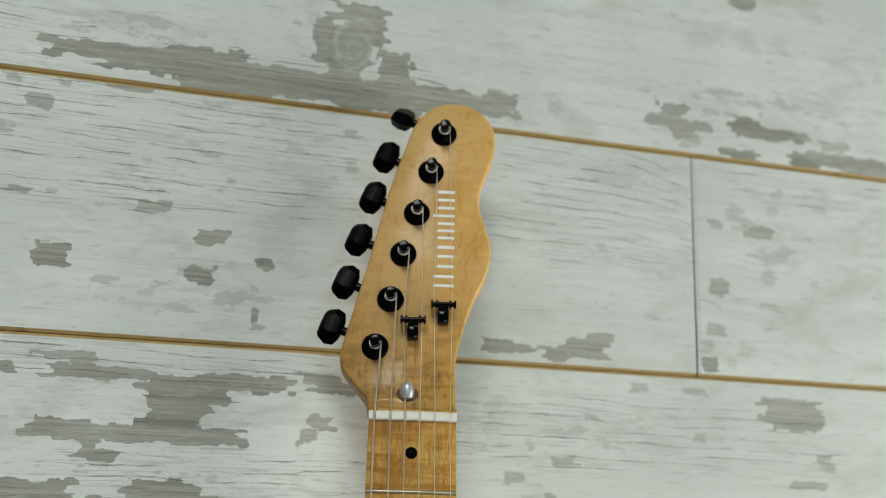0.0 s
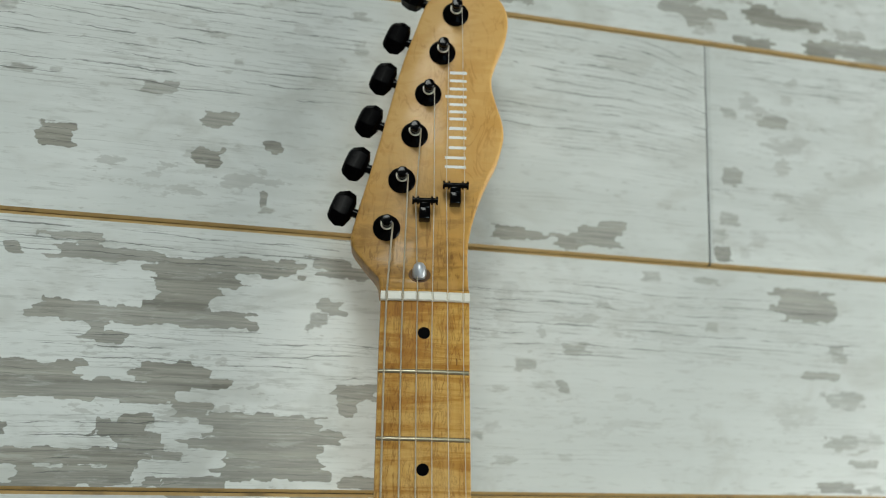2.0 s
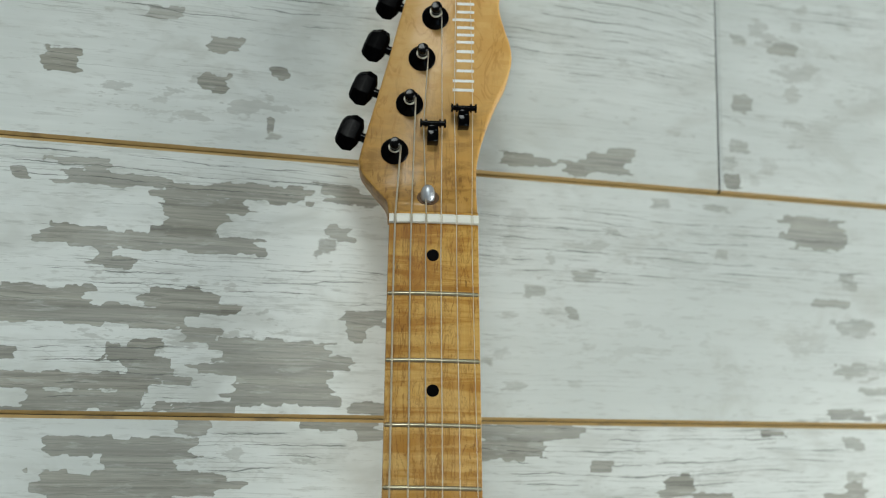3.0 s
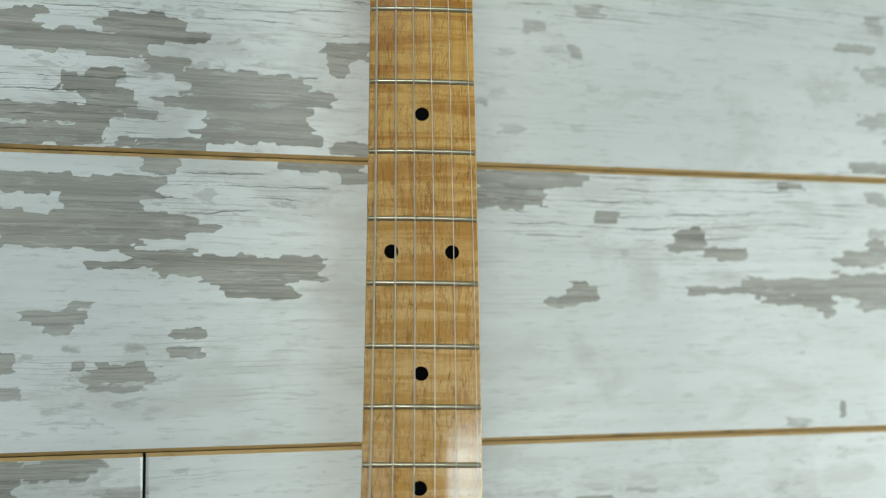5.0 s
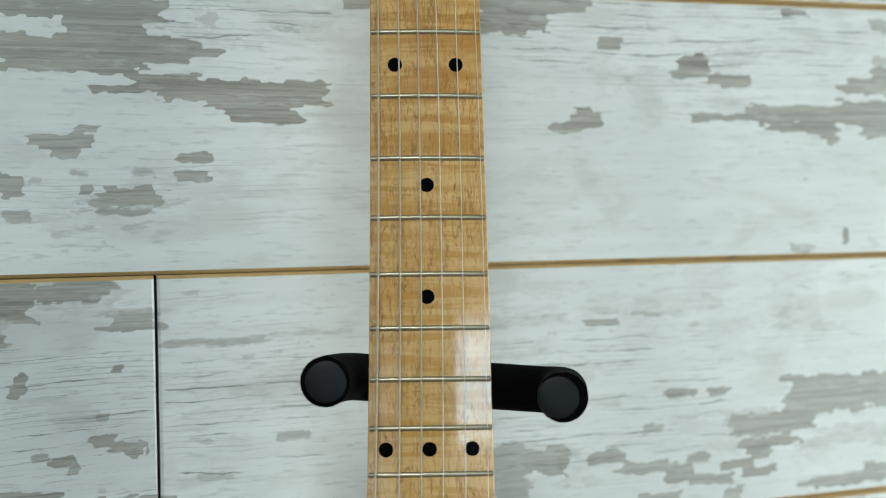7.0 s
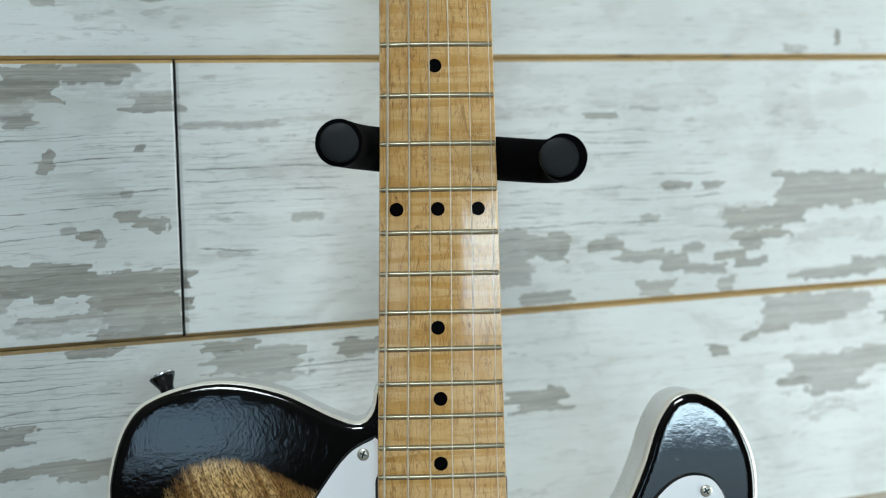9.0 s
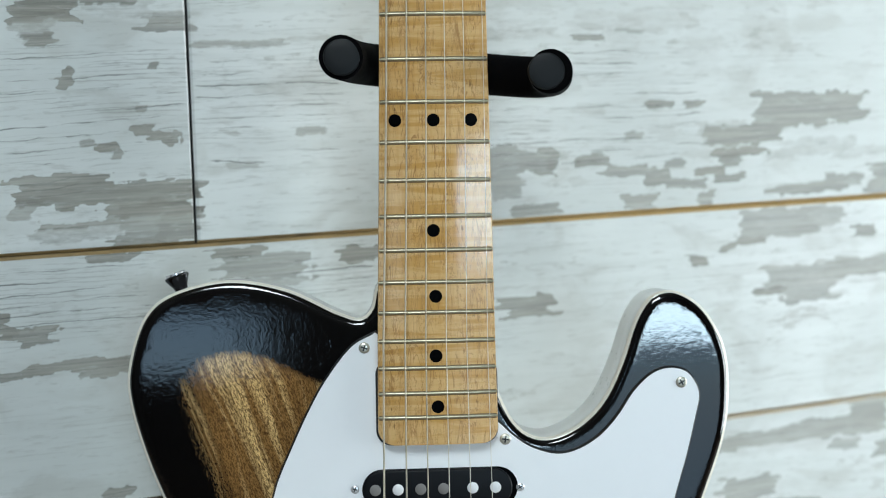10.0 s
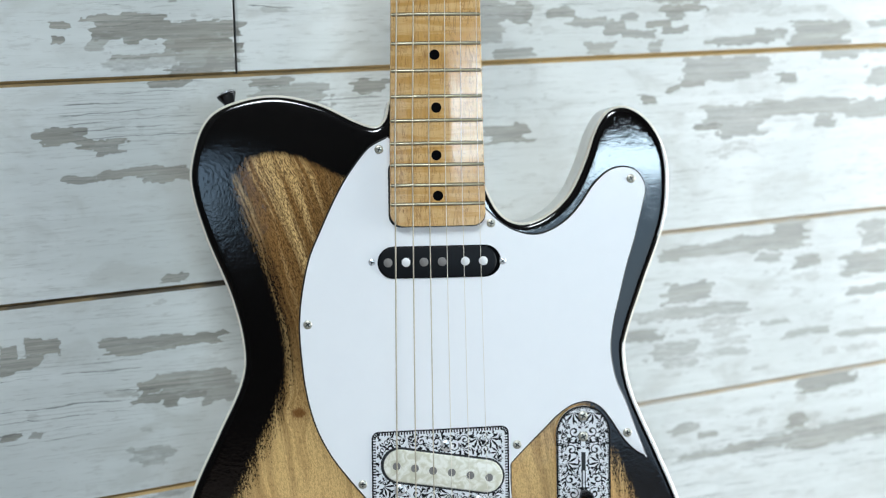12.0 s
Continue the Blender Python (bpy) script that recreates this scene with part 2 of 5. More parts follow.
def headstock_material():
    m = Mat("pale_maple")
    g = m.noise(m.coords((120, 120, 9)), 1.0, 4, 0.6, 0.4)
    blot = m.noise(m.coords((26, 26, 30)), 1.0, 4, 0.6, 0.9)
    line = m.noise(m.coords((75, 75, 34)), 1.0, 3, 0.55, 1.5)
    vein = m.math('MULTIPLY', m.ramp(m.math('ABSOLUTE', m.math('SUBTRACT', line, 0.5)), 0.0, 0.04, 1.0, 0.0), m.ramp(blot, 0.42, 0.6))
    # the lacquer is darker towards the nut
    low = m.n.new("ShaderNodeSeparateXYZ")
    m.put(low.inputs[0], m.coords())
    amber = m.ramp(m.math('ADD', low.outputs[2], m.math('MULTIPLY', m.math('SUBTRACT', blot, 0.5), 0.09)), 0.018, 0.095, 1.0, 0.0)
    col = m.mix(m.ramp(blot, 0.4, 0.7), (0.66, 0.40, 0.142), (0.57, 0.315, 0.09))
    stain = m.noise(m.coords((45, 45, 120)), 1.0, 5, 0.65, 0.9)
    aged = m.mix(m.ramp(stain, 0.42, 0.60), (0.44, 0.24, 0.056), (0.26, 0.13, 0.028))
    col = m.mix(m.math('MULTIPLY', amber, 0.95), col, aged)
    curl = m.noise(m.coords((34, 34, 110)), 1.0, 4, 0.6, 1.2)
    col = m.mix(m.math('MULTIPLY', m.ramp(curl, 0.48, 0.64), 0.45), col, (0.56, 0.295, 0.075))
    col = m.mix(m.math('MULTIPLY', m.ramp(g, 0.45, 0.7), 0.3), col, (0.62, 0.36, 0.12))
    col = m.mix(m.math('MULTIPLY', vein, 0.55), col, (0.42, 0.205, 0.05))
    dash = m.noise(m.coords((520, 520, 60)), 1.0, 3, 0.6)
    col = m.mix(m.math('MULTIPLY', m.ramp(dash, 0.55, 0.66), m.math('MULTIPLY', amber, 0.55)), col, (0.16, 0.07, 0.018))
    m.set(Base_Color=col, Roughness=0.45, Specular_IOR_Level=0.2, Coat_Weight=0.12, Coat_Roughness=0.14)
    m.bump(g, 0.08, 0.0004)
    return m.m


def burst_material():
    """Dark lacquer round the rim, brown stained open-grained wood within, under a wavy gloss."""
    m = Mat("burst_lacquer")
    # the grain runs steeply down the body and bends over towards the shoulder
    sep = m.n.new("ShaderNodeSeparateXYZ")
    m.put(sep.inputs[0], m.coords())
    over = m.math('MAXIMUM', m.math('ADD', sep.outputs[2], 0.57), 0.0)
    u = m.math('ADD', sep.outputs[0], m.math('MULTIPLY', m.math('MULTIPLY', over, over), 1.0))
    u = m.math('ADD', u, m.math('MULTIPLY', sep.outputs[2], 0.10))
    u = m.math('ADD', u, m.math('MULTIPLY', m.noise(m.coords((9, 9, 9)), 1.0, 3), 0.02))
    kx, kz = m.math('SUBTRACT', sep.outputs[0], -0.0866), m.math('SUBTRACT', sep.outputs[2], -0.5811)
    knot = m.math('ADD', m.math('MULTIPLY', kx, kx), m.math('MULTIPLY', m.math('MULTIPLY', kz, kz), 2.0))
    u = m.math('ADD', u, m.math('MULTIPLY', m.ramp(knot, 0.0, 0.0003, 1.0, 0.0), m.math('MULTIPLY', m.math('SIGN', kx), -0.0025)))

    def along(across, down, seed):
        j = m.n.new("ShaderNodeCombineXYZ")
        m.put(j.inputs[0], m.math('MULTIPLY', u, across))
        j.inputs[1].default_value = seed
        m.put(j.inputs[2], m.math('MULTIPLY', sep.outputs[2], down))
        return j.outputs[0]
    streak = m.noise(along(105, 5, 1.0), 1.0, 3, 0.6, 0.5)
    growth = m.noise(along(300, 6, 4.0), 1.0, 3, 0.6, 0.3)
    pores = m.noise(along(1500, 620, 7.0), 1.0, 3, 0.7)
    dashes = m.noise(along(1100, 300, 11.0), 1.0, 3, 0.65)
    tone = m.noise(m.coords(), 16, 3)
    field = m.attr("burst")
    speck = m.math('ADD', m.math('MULTIPLY', m.math('SUBTRACT', dashes, 0.5), 2.6), m.math('MULTIPLY', m.math('SUBTRACT', m.ramp(pores, 0.40, 0.60), 0.5), 0.7))
    speck = m.math('ADD', speck, m.math('MULTIPLY', m.math('SUBTRACT', growth, 0.5), -1.2))
    inside = m.math('MULTIPLY', m.ramp(m.math('ADD', field, m.math('MULTIPLY', speck, 0.2)), -0.12, 0.16), m.ramp(m.math('ADD', field, speck), -0.15, 0.75))
    # the stain is darker and more streaked on the shoulder
    stained = m.ramp(m.math('ADD', sep.outputs[2], m.math('MULTIPLY', m.math('SUBTRACT', tone, 0.5), 0.1)), -0.63, -0.50, 0.35, 1.0)
    wood = m.mix(m.math('MULTIPLY', m.ramp(streak, 0.47, 0.58), stained), (0.72, 0.48, 0.195), (0.25, 0.132, 0.04))
    wood = m.mix(m.math('MULTIPLY', m.ramp(growth, 0.50, 0.60), m.math('MULTIPLY', stained, 0.5)), wood, (0.15, 0.076, 0.025))
    wood = m.mix(m.math('MULTIPLY', m.ramp(tone, 0.45, 0.7), m.ramp(stained, 0.35, 1.0, 0.6, 0.2)), wood, (0.57, 0.29, 0.08))
    wood = m.mix(m.math('MULTIPLY', m.ramp(dashes, 0.49, 0.59), m.math('MULTIPLY', stained, 0.72)), wood, (0.06, 0.028, 0.01))
    wood = m.mix(m.math('MULTIPLY', m.ramp(pores, 0.49, 0.56), m.math('MULTIPLY', stained, 0.68)), wood, (0.05, 0.024, 0.01))
    wood = m.mix(m.ramp(m.math('ADD', knot, m.math('MULTIPLY', m.math('SUBTRACT', dashes, 0.5), 0.00006)), 0.000004, 0.00003, 0.85, 0.0), wood, (0.13, 0.045, 0.010))
    black = m.mix(tone, (0.0012, 0.0011, 0.0012), (0.003, 0.0024, 0.002))
    m.set(Base_Color=m.mix(inside, black, wood), Roughness=0.6, Specular_IOR_Level=0.0, Coat_Weight=1.0, Coat_IOR=1.62, Coat_Roughness=0.06)
    peel = m.noise(m.coords(), 560, 3, 0.6)
    wavy = m.noise(m.coords(), 80, 2)
    pits = m.ramp(m.noise(m.coords(), 260, 2), 0.25, 0.34, -1.2, 0.0)
    m.bump(m.math('ADD', m.math('ADD', m.math('MULTIPLY', peel, 0.8), wavy), m.math('MULTIPLY', pits, 0.25)), 0.062, 0.0009)
    coat = m.n["Bump"].outputs[0]
    m.put(m.bsdf.inputs["Coat Normal"], coat)
    return m.m


def pearl_material():
    m = Mat("pearloid_plastic")
    v = m.noise(m.coords((1, 1, 1)), 170, 3, 0.5, 1.5)
    m.set(Base_Color=m.mix(m.ramp(v, 0.35, 0.65), (0.66, 0.64, 0.50), (0.86, 0.85, 0.76)), Roughness=0.25, Coat_Weight=0.4)
    return m.m


PLANK = plank_material()
BARE_EDGE = edge_material()
JOINT = plain("grey_joint_edge", (0.07, 0.08, 0.075), 0.7, grain=0.15)
MAPLE, HEAD_MAPLE, BURST = maple_material(), headstock_material(), burst_material()
CREAM = plain("cream_binding", (0.72, 0.68, 0.58), 0.3, grain=0.05, coat=0.5)
SIDE = plain("white_lacquer_side", (0.66, 0.66, 0.63), 0.3, grain=0.05, coat=0.6)
WHITE = plain("white_plastic", (0.87, 0.88, 0.89), 0.32, grain=0.012, scale=90, coat=0.2)
PLY = plain("black_ply", (0.012, 0.012, 0.013), 0.4)
BLACK = plain("black_gloss", (0.0016, 0.0016, 0.0019), 0.1, grain=0.1, spec=0.12)
BUTTON = plain("black_satin_plastic", (0.0014, 0.0014, 0.0017), 0.26, grain=0.1, spec=0.035)
BOBBIN = plain("black_bobbin", (0.004, 0.0046, 0.006), 0.42, grain=0.12, spec=0.15)
DOT = plain("black_inlay", (0.001, 0.001, 0.0012), 0.35, grain=0.15, spec=0.02)
NICKEL = plain("worn_nickel", (0.55, 0.53, 0.45), 0.38, 0.7, 0.08, 500)
FRETWIRE = plain("fret_wire", (0.47, 0.44, 0.31), 0.34, 0.8, 0.03, 500)
CHROME = plain("chrome", (0.78, 0.78, 0.79), 0.28, 0.7, 0.04, 200)
STEEL = plain("string_steel", (0.74, 0.69, 0.58), 0.42, 0.3, 0.1, 900)
WOUND = plain("wound_string", (0.62, 0.555, 0.43), 0.40, 0.5, 0.14, 2500)
SLOT = plain("fret_slot_grime", (0.16, 0.11, 0.05), 0.7, grain=0.2)
BONE = plain("bone_nut", (0.80, 0.78, 0.70), 0.4, grain=0.03)
SILVER = plain("satin_silver_plate", (0.80, 0.81, 0.83), 0.45, 0.1, 0.04, 260)
ENGRAVE = plain("black_engraving", (0.006, 0.006, 0.007), 0.6, spec=0.2)
FOAM = plain("black_foam_rubber", (0.0015, 0.0015, 0.0018), 0.85, grain=0.2, scale=700, spec=0.05)
CAP = plain("dark_rubber_cap", (0.0052, 0.0066, 0.0074), 0.5, grain=0.2, scale=400, spec=0.2)
POLE = plain("steel_pole_piece", (0.80, 0.80, 0.80), 0.5, 0.2, 0.06, 400)
POLE_GREY = plain("dull_pole_piece", (0.20, 0.19, 0.18), 0.55, 0.1, 0.1, 400)
LETTER = plain("white_decal", (0.80, 0.80, 0.78), 0.4, grain=0.02)
PLASTER = plain("painted_plaster", (0.16, 0.16, 0.155), 0.9, grain=0.04, scale=60)
# near black for unseen walls, so the lacquer reflects little
DARKWALL = plain("light_absorbing_wall", (0.010, 0.010, 0.0105), 0.9, grain=0.05, scale=60)
CEIL = plain("ceiling_paint", (0.3, 0.3, 0.295), 0.9, grain=0.03, scale=50)
FLOORWOOD = plain("floor_wood", (0.09, 0.06, 0.04), 0.6, grain=0.15, scale=25)
FRAME = plain("window_frame_paint", (0.75, 0.75, 0.74), 0.4, grain=0.03)
FIREMETAL = plain("black_powder_coat", (0.015, 0.015, 0.016), 0.5, 0.3)


# ---- mesh helpers ----
def finish(bm, name, mats, smooth=None):
    bmesh.ops.recalc_face_normals(bm, faces=bm.faces[:])
    me = bpy.data.meshes.new(name)
    bm.to_mesh(me)
    bm.free()
    for mt in (mats if isinstance(mats, (list, tuple)) else [mats]):
        me.materials.append(mt)
    if smooth:
        me.shade_smooth()
        me.set_sharp_from_angle(angle=radians(smooth))
    return me


def part(name, bm, material, parent, label="", smooth=35):
    """One mesh under a thing or a part."""
    ob = new(name, finish(bm, name, material, smooth))
    ob.parent = parent
    return tagged(ob, label) if label else ob


def spline(points, step=0.002, closed=False):
    """A smooth line through a few control points."""
    p = [Vector(q) for q in points]
    n = len(p)
    get = (lambda i: p[i % n]) if closed else (lambda i: p[0] * 2 - p[1] if i < 0 else (p[-1] * 2 - p[-2] if i >= n else p[i]))
    line = []
    for i in range(n if closed else n - 1):
        a, b, c, d = get(i - 1), get(i), get(i + 1), get(i + 2)
        k = max(2, int((c - b).length / step))
        for j in range(k):
            t = j / k
            line.append(0.5 * ((2 * b) + (c - a) * t + (2 * a - 5 * b + 4 * c - d) * t * t + (3 * b - a - 3 * c + d) * t ** 3))
    if not closed:
        line.append(p[-1])
    return line


def mm(*pts):
    return [(x / 1000, z / 1000) for x, z in pts]


def outward(line):
    """Unit normals of a closed line, pointing out."""
    n = len(line)
    area = sum(line[i].x * line[(i + 1) % n].y - line[(i + 1) % n].x * line[i].y for i in range(n))
    s = 1 if area > 0 else -1
    ns = []
    for i in range(n):
        d = line[(i + 1) % n] - line[i - 1]
        ns.append(Vector((d.y, -d.x)).normalized() * s)
    return ns


def plate(line, rings, caps=(True, True), slots=None):
    """Rings of a closed outline in x, z, each (inset, y); the first and the last ring are closed by faces."""
    bm = bmesh.new()
    ns = outward(line)
    loops = []
    for inset, y in rings:
        loops.append([bm.verts.new((p.x - q.x * inset, y, p.y - q.y * inset)) for p, q in zip(line, ns)])
    n = len(line)
    for k in range(len(loops) - 1):
        for i in range(n):
            f = bm.faces.new((loops[k][i], loops[k][(i + 1) % n], loops[k + 1][(i + 1) % n], loops[k + 1][i]))
            if slots:
                f.material_index = slots[k]
    if caps[0]:
        f = bm.faces.new(loops[0])
        f.material_index = slots[-2] if slots else 0
    if caps[1]:
        f = bm.faces.new(loops[-1])
        f.material_index = slots[-1] if slots else 0
    return bm


def lathe(profile, x=0.0, z=0.0, seg=28, axis=None, bm=None):
    """Profile of (radius, y) turned round an axis along y at x, z; axis: a matrix that carries it elsewhere."""
    bm = bm or bmesh.new()
    rows = []
    for r, y in profile:
        if r < 1e-6:
            rows.append([bm.verts.new((x, y, z))])
        else:
            rows.append([bm.verts.new((x + r * math.cos(a), y, z + r * math.sin(a))) for a in (2 * math.pi * i / seg for i in range(seg))])
    for a, b in zip(rows, rows[1:]):
        for i in range(seg):
            j = (i + 1) % seg
            if len(a) == 1 and len(b) == 1:
                continue
            if len(a) == 1:
                bm.faces.new((a[0], b[i], b[j]))
            elif len(b) == 1:
                bm.faces.new((a[i], a[j], b[0]))
            else:
                bm.faces.new((a[i], a[j], b[j], b[i]))
    if axis is not None:
        bmesh.ops.transform(bm, matrix=axis, verts=bm.verts[:])
    return bm


def tube(path, radius, seg=10, bm=None, flat=None):
    """A tube along a line of points; radius may be a list. flat: a factor on the second axis."""
    bm = bm or bmesh.new()
    path = [Vector(p) for p in path]
    rad = radius if isinstance(radius, (list, tuple)) else [radius] * len(path)
    ref = Vector((0, 0, 1))
    loops, side = [], None
    for i, p in enumerate(path):
        d = (path[min(i + 1, len(path) - 1)] - path[max(i - 1, 0)]).normalized()
        if side is None:
            side = d.cross(ref if abs(d.z) < 0.9 else Vector((1, 0, 0))).normalized()
        side = (side - d * side.dot(d)).normalized()
        up = d.cross(side)
        k = flat or 1.0
        loops.append([bm.verts.new(p + rad[i] * (math.cos(a) * side + k * math.sin(a) * up)) for a in (2 * math.pi * j / seg for j in range(seg))])
    for a, b in zip(loops, loops[1:]):
        for j in range(seg):
            bm.faces.new((a[j], a[(j + 1) % seg], b[(j + 1) % seg], b[j]))
    bm.faces.new(loops[0])
    bm.faces.new(loops[-1])
    return bm


def box(lo, hi, bevel=0.0, bm=None, segments=2):
    bm = bm or bmesh.new()
    lo, hi = Vector(lo), Vector(hi)
    made = bmesh.ops.create_cube(bm, size=1.0, matrix=Matrix.Translation((lo + hi) / 2) @ Matrix.Diagonal((*(hi - lo), 1)))
    if bevel:
        edges = {e for v in made["verts"] for e in v.link_edges}
        bmesh.ops.bevel(bm, geom=list(edges), offset=bevel, segments=segments, affect='EDGES', profile=0.5)
    return bm


def structure(name, bm, material, label):
    ob = new(name, finish(bm, name, material))
    return tagged(ob, label, kind="structure")


# ---- room ----
X0, X1, Y0, Y1, H = -2.3, 1.4, -4.0, 0.010, 3.3
structure("floor", box((X0 - .15, Y0 - .15, -.1), (X1 + .15, Y1 + .15, 0)), FLOORWOOD, "plain brown wooden floor of the room")
# unseen opening made up for the overhead fill lamp
FILL_X0, FILL_X1, FILL_Y0, FILL_Y1 = -1.85, -0.65, -3.9, -2.0
bm = bmesh.new()
for lo, hi in (((X0 - .15, Y0 - .15), (FILL_X0, Y1 + .15)), ((FILL_X1, Y0 - .15), (X1 + .15, Y1 + .15)), ((FILL_X0, Y0 - .15), (FILL_X1, FILL_Y0)), ((FILL_X0, FILL_Y1), (FILL_X1, Y1 + .15))):
    box((*lo, H), (*hi, H + .1), bm=bm)
structure("ceiling", bm, CEIL, "unseen painted ceiling with an opening for the added overhead lamp")
structure("wall_west", box((X0 - .12, Y0, .002), (X0, Y1, H - .002)), DARKWALL, "unseen near-black wall that keeps reflections dark")


def wall_with_openings(name, along_x, at, lo, hi, holes, label):
    """A wall of thickness 0.12 beyond 'at', with rectangular openings (a0, a1, z0, z1) cut through."""
    bm = bmesh.new()
    t0, t1 = (at - .12, at) if at < 0 else (at, at + .12)

    def slab(a0, a1, z0, z1):
        if along_x:
            box((a0, t0, z0), (a1, t1, z1), bm=bm)
        else:
            box((t0, a0, z0), (t1, a1, z1), bm=bm)
    last = lo
    for a0, a1, z0, z1 in sorted(holes):
        slab(last, a0, .002, H - .002)
        slab(a0, a1, .002, z0)
        slab(a0, a1, z1, H - .002)
        last = a1
    slab(last, hi, .002, H - .002)
    return structure(name, bm, DARKWALL, label)


# the east opening is made up to hold the added lamp
OPEN_EAST = [(-1.40, -0.10, 0.05, 0.95)]
OPEN_SOUTH = [(-0.75, 0.49, 0.06, 1.42), (-2.25, -1.66, 0.86, 1.42)]
wall_with_openings("wall_east", False, X1, Y0, Y1, OPEN_EAST, "unseen dark wall with an opening for the added east lamp")
wall_with_openings("wall_south", True, Y0, X0, X1, OPEN_SOUTH, "unseen near-black wall with two small window openings")
wall = structure("wall_north", box((X0, Y1, .002), (X1, Y1 + .12, H - .002)), PLASTER, "wall clad in whitewashed distressed planks with golden joints")

# ---- planks ----
WEAR = {}


def wear(row, patches):
    """Places on a row of planks where the paint has flaked: centre and half sizes in mm from the datum, and how bare."""
    WEAR.setdefault(row, []).extend(patches)


FLECKS, KNOTS = {}, {0: [(-33, 487, 15, 17)]}


def flecks(row, patches):
    """Wider places that are only speckled with small flakes."""
    FLECKS.setdefault(row, []).extend(patches)


CRACKS = {}


def cracks(row, patches):
    """Places where the paint is cracked along the grain."""
    CRACKS.setdefault(row, []).extend(patches)


wear(0, [(-189, 464, 20, 3.9, 0.95), (-208, 458, 4, 1.3, 0.95), (-158, 461, 20, 6, 0.95), (-120, 467, 18, 5.8, 0.95), (-110, 455, 23, 8.1, 0.95), (-57, 459, 42, 8, 0.95), (-15, 461, 21, 11.7, 0.95), (20, 460, 27, 8.1, 0.95), (59, 463, 11, 7.3, 0.95), (-53, 489, 5, 12.4, 0.95), (-31, 509, 14, 5.4, 0.95), (-21, 501, 5, 7.2, 0.95), (-37, 485, 9, 12.4, 0.95), (-37, 472, 10, 5.3, 0.95), (-12, 477, 11, 10.7, 0.95), (-59, 503, 4, 3.6, 0.5)])
wear(0, [(-69, 497, 2, 1.4, 0.6), (179, 476, 8, 3.5, 0.85), (172, 468, 9, 3.8, 0.8), (188, 464, 8, 5.8, 0.8), (192, 457, 7, 4.2, 0.6), (201, 468, 5, 2.7, 0.95), (235, 471, 10, 5.5, 1), (251, 468, 20, 3.2, 1), (277, 470, 6, 2, 0.95), (231, 450, 10, 3.9, 1), (220, 453, 6, 1.9, 0.95), (300, 466, 11, 3.2, 0.7), (277, 452, 9, 4.7, 0.95), (313, 456, 32, 3.6, 0.9), (327, 453, 21, 5.2, 0.8), (234, 559, 11, 3.3, 0.95)])
wear(0, [(74, 455, 8, 3.3, 0.4), (97, 467, 4, 3.3, 0.5)])
wear(1, [(-211, 430, 6, 3.2, 0.7), (-226, 442, 4, 2.2, 0.7), (-198, 443, 3, 1.9, 0.6), (-162, 444, 11, 1.3, 0.95), (-227, 413, 4, 3.1, 0.6), (-148, 378, 8, 2.9, 0.8), (-127, 416, 4, 1.3, 0.6), (-116, 412, 6, 1.6, 0.6), (-114, 441, 8, 2, 0.6), (-80, 435, 8, 4.1, 0.4), (-69, 421, 6, 2.7, 0.5), (-35, 414, 4, 3.4, 0.6), (-34, 433, 4, 2.4, 0.6), (-55, 392, 7, 2, 0.5), (-54, 428, 5, 1.7, 0.5), (-218, 380, 6, 1.2, 0.7)])
wear(1, [(-199, 381, 3, 1.2, 0.6), (-175, 376, 2, 1, 0.6), (-151, 403, 2, 1.6, 0.6), (-104, 397, 3, 1.3, 0.6), (-198, 346, 8, 5.8, 1.15), (-113, 364, 8, 3.5, 0.95), (-118, 342, 7, 3.8, 0.95), (-82, 351, 4, 2.6, 1), (-88, 322, 1, 3.5, 0.95), (-86, 315, 3, 1, 0.7), (58, 314, 11, 3, 0.95), (72, 314, 9, 1.7, 0.95), (117, 317, 13, 4.5, 0.85), (124, 322, 8, 3.1, 0.85), (96, 311, 6, 3.4, 0.95), (109, 313, 19, 2.1, 0.8)])
wear(1, [(208, 403, 4, 3.4, 0.6), (239, 400, 9, 3, 0.8), (227, 402, 8, 1.9, 0.6), (252, 415, 4, 3.5, 0.6), (209, 360, 5, 5.1, 0.7), (208, 333, 6, 4, 0.6), (199, 322, 4, 3.6, 0.6), (202, 312, 4, 3.6, 0.9), (227, 324, 5, 4.7, 0.5), (217, 313, 3, 2.9, 0.5), (312, 379, 8, 5.4, 0.35), (282, 369, 3, 1.9, 0.6), (127, 379, 3, 3.2, 0.5), (289, 431, 5, 2.7, 0.4), (288, 421, 5, 2.7, 0.4), (161, 338, 4, 1.4, 0.6)])
wear(2, [(-216, 285, 3, 3.2, 0.95), (-186, 293, 13, 1.2, 0.8), (-177, 290, 4, 3, 0.85), (-168, 285, 25, 2.7, 0.95), (-132, 281, 13, 3.9, 0.95), (-118, 275, 20, 2.7, 0.95), (-92, 283, 23, 3.7, 1), (-128, 264, 15, 7.2, 1), (-193, 255, 6, 4.3, 0.95), (-148, 254, 53, 3.5, 0.95), (-118, 254, 24, 3.9, 0.95), (-172, 248, 4, 2.9, 0.95), (-163, 242, 6, 2.6, 0.95), (-173, 242, 6, 1, 0.95), (-47, 264, 6, 2.8, 0.8), (-56, 255, 4, 3.4, 0.8)])
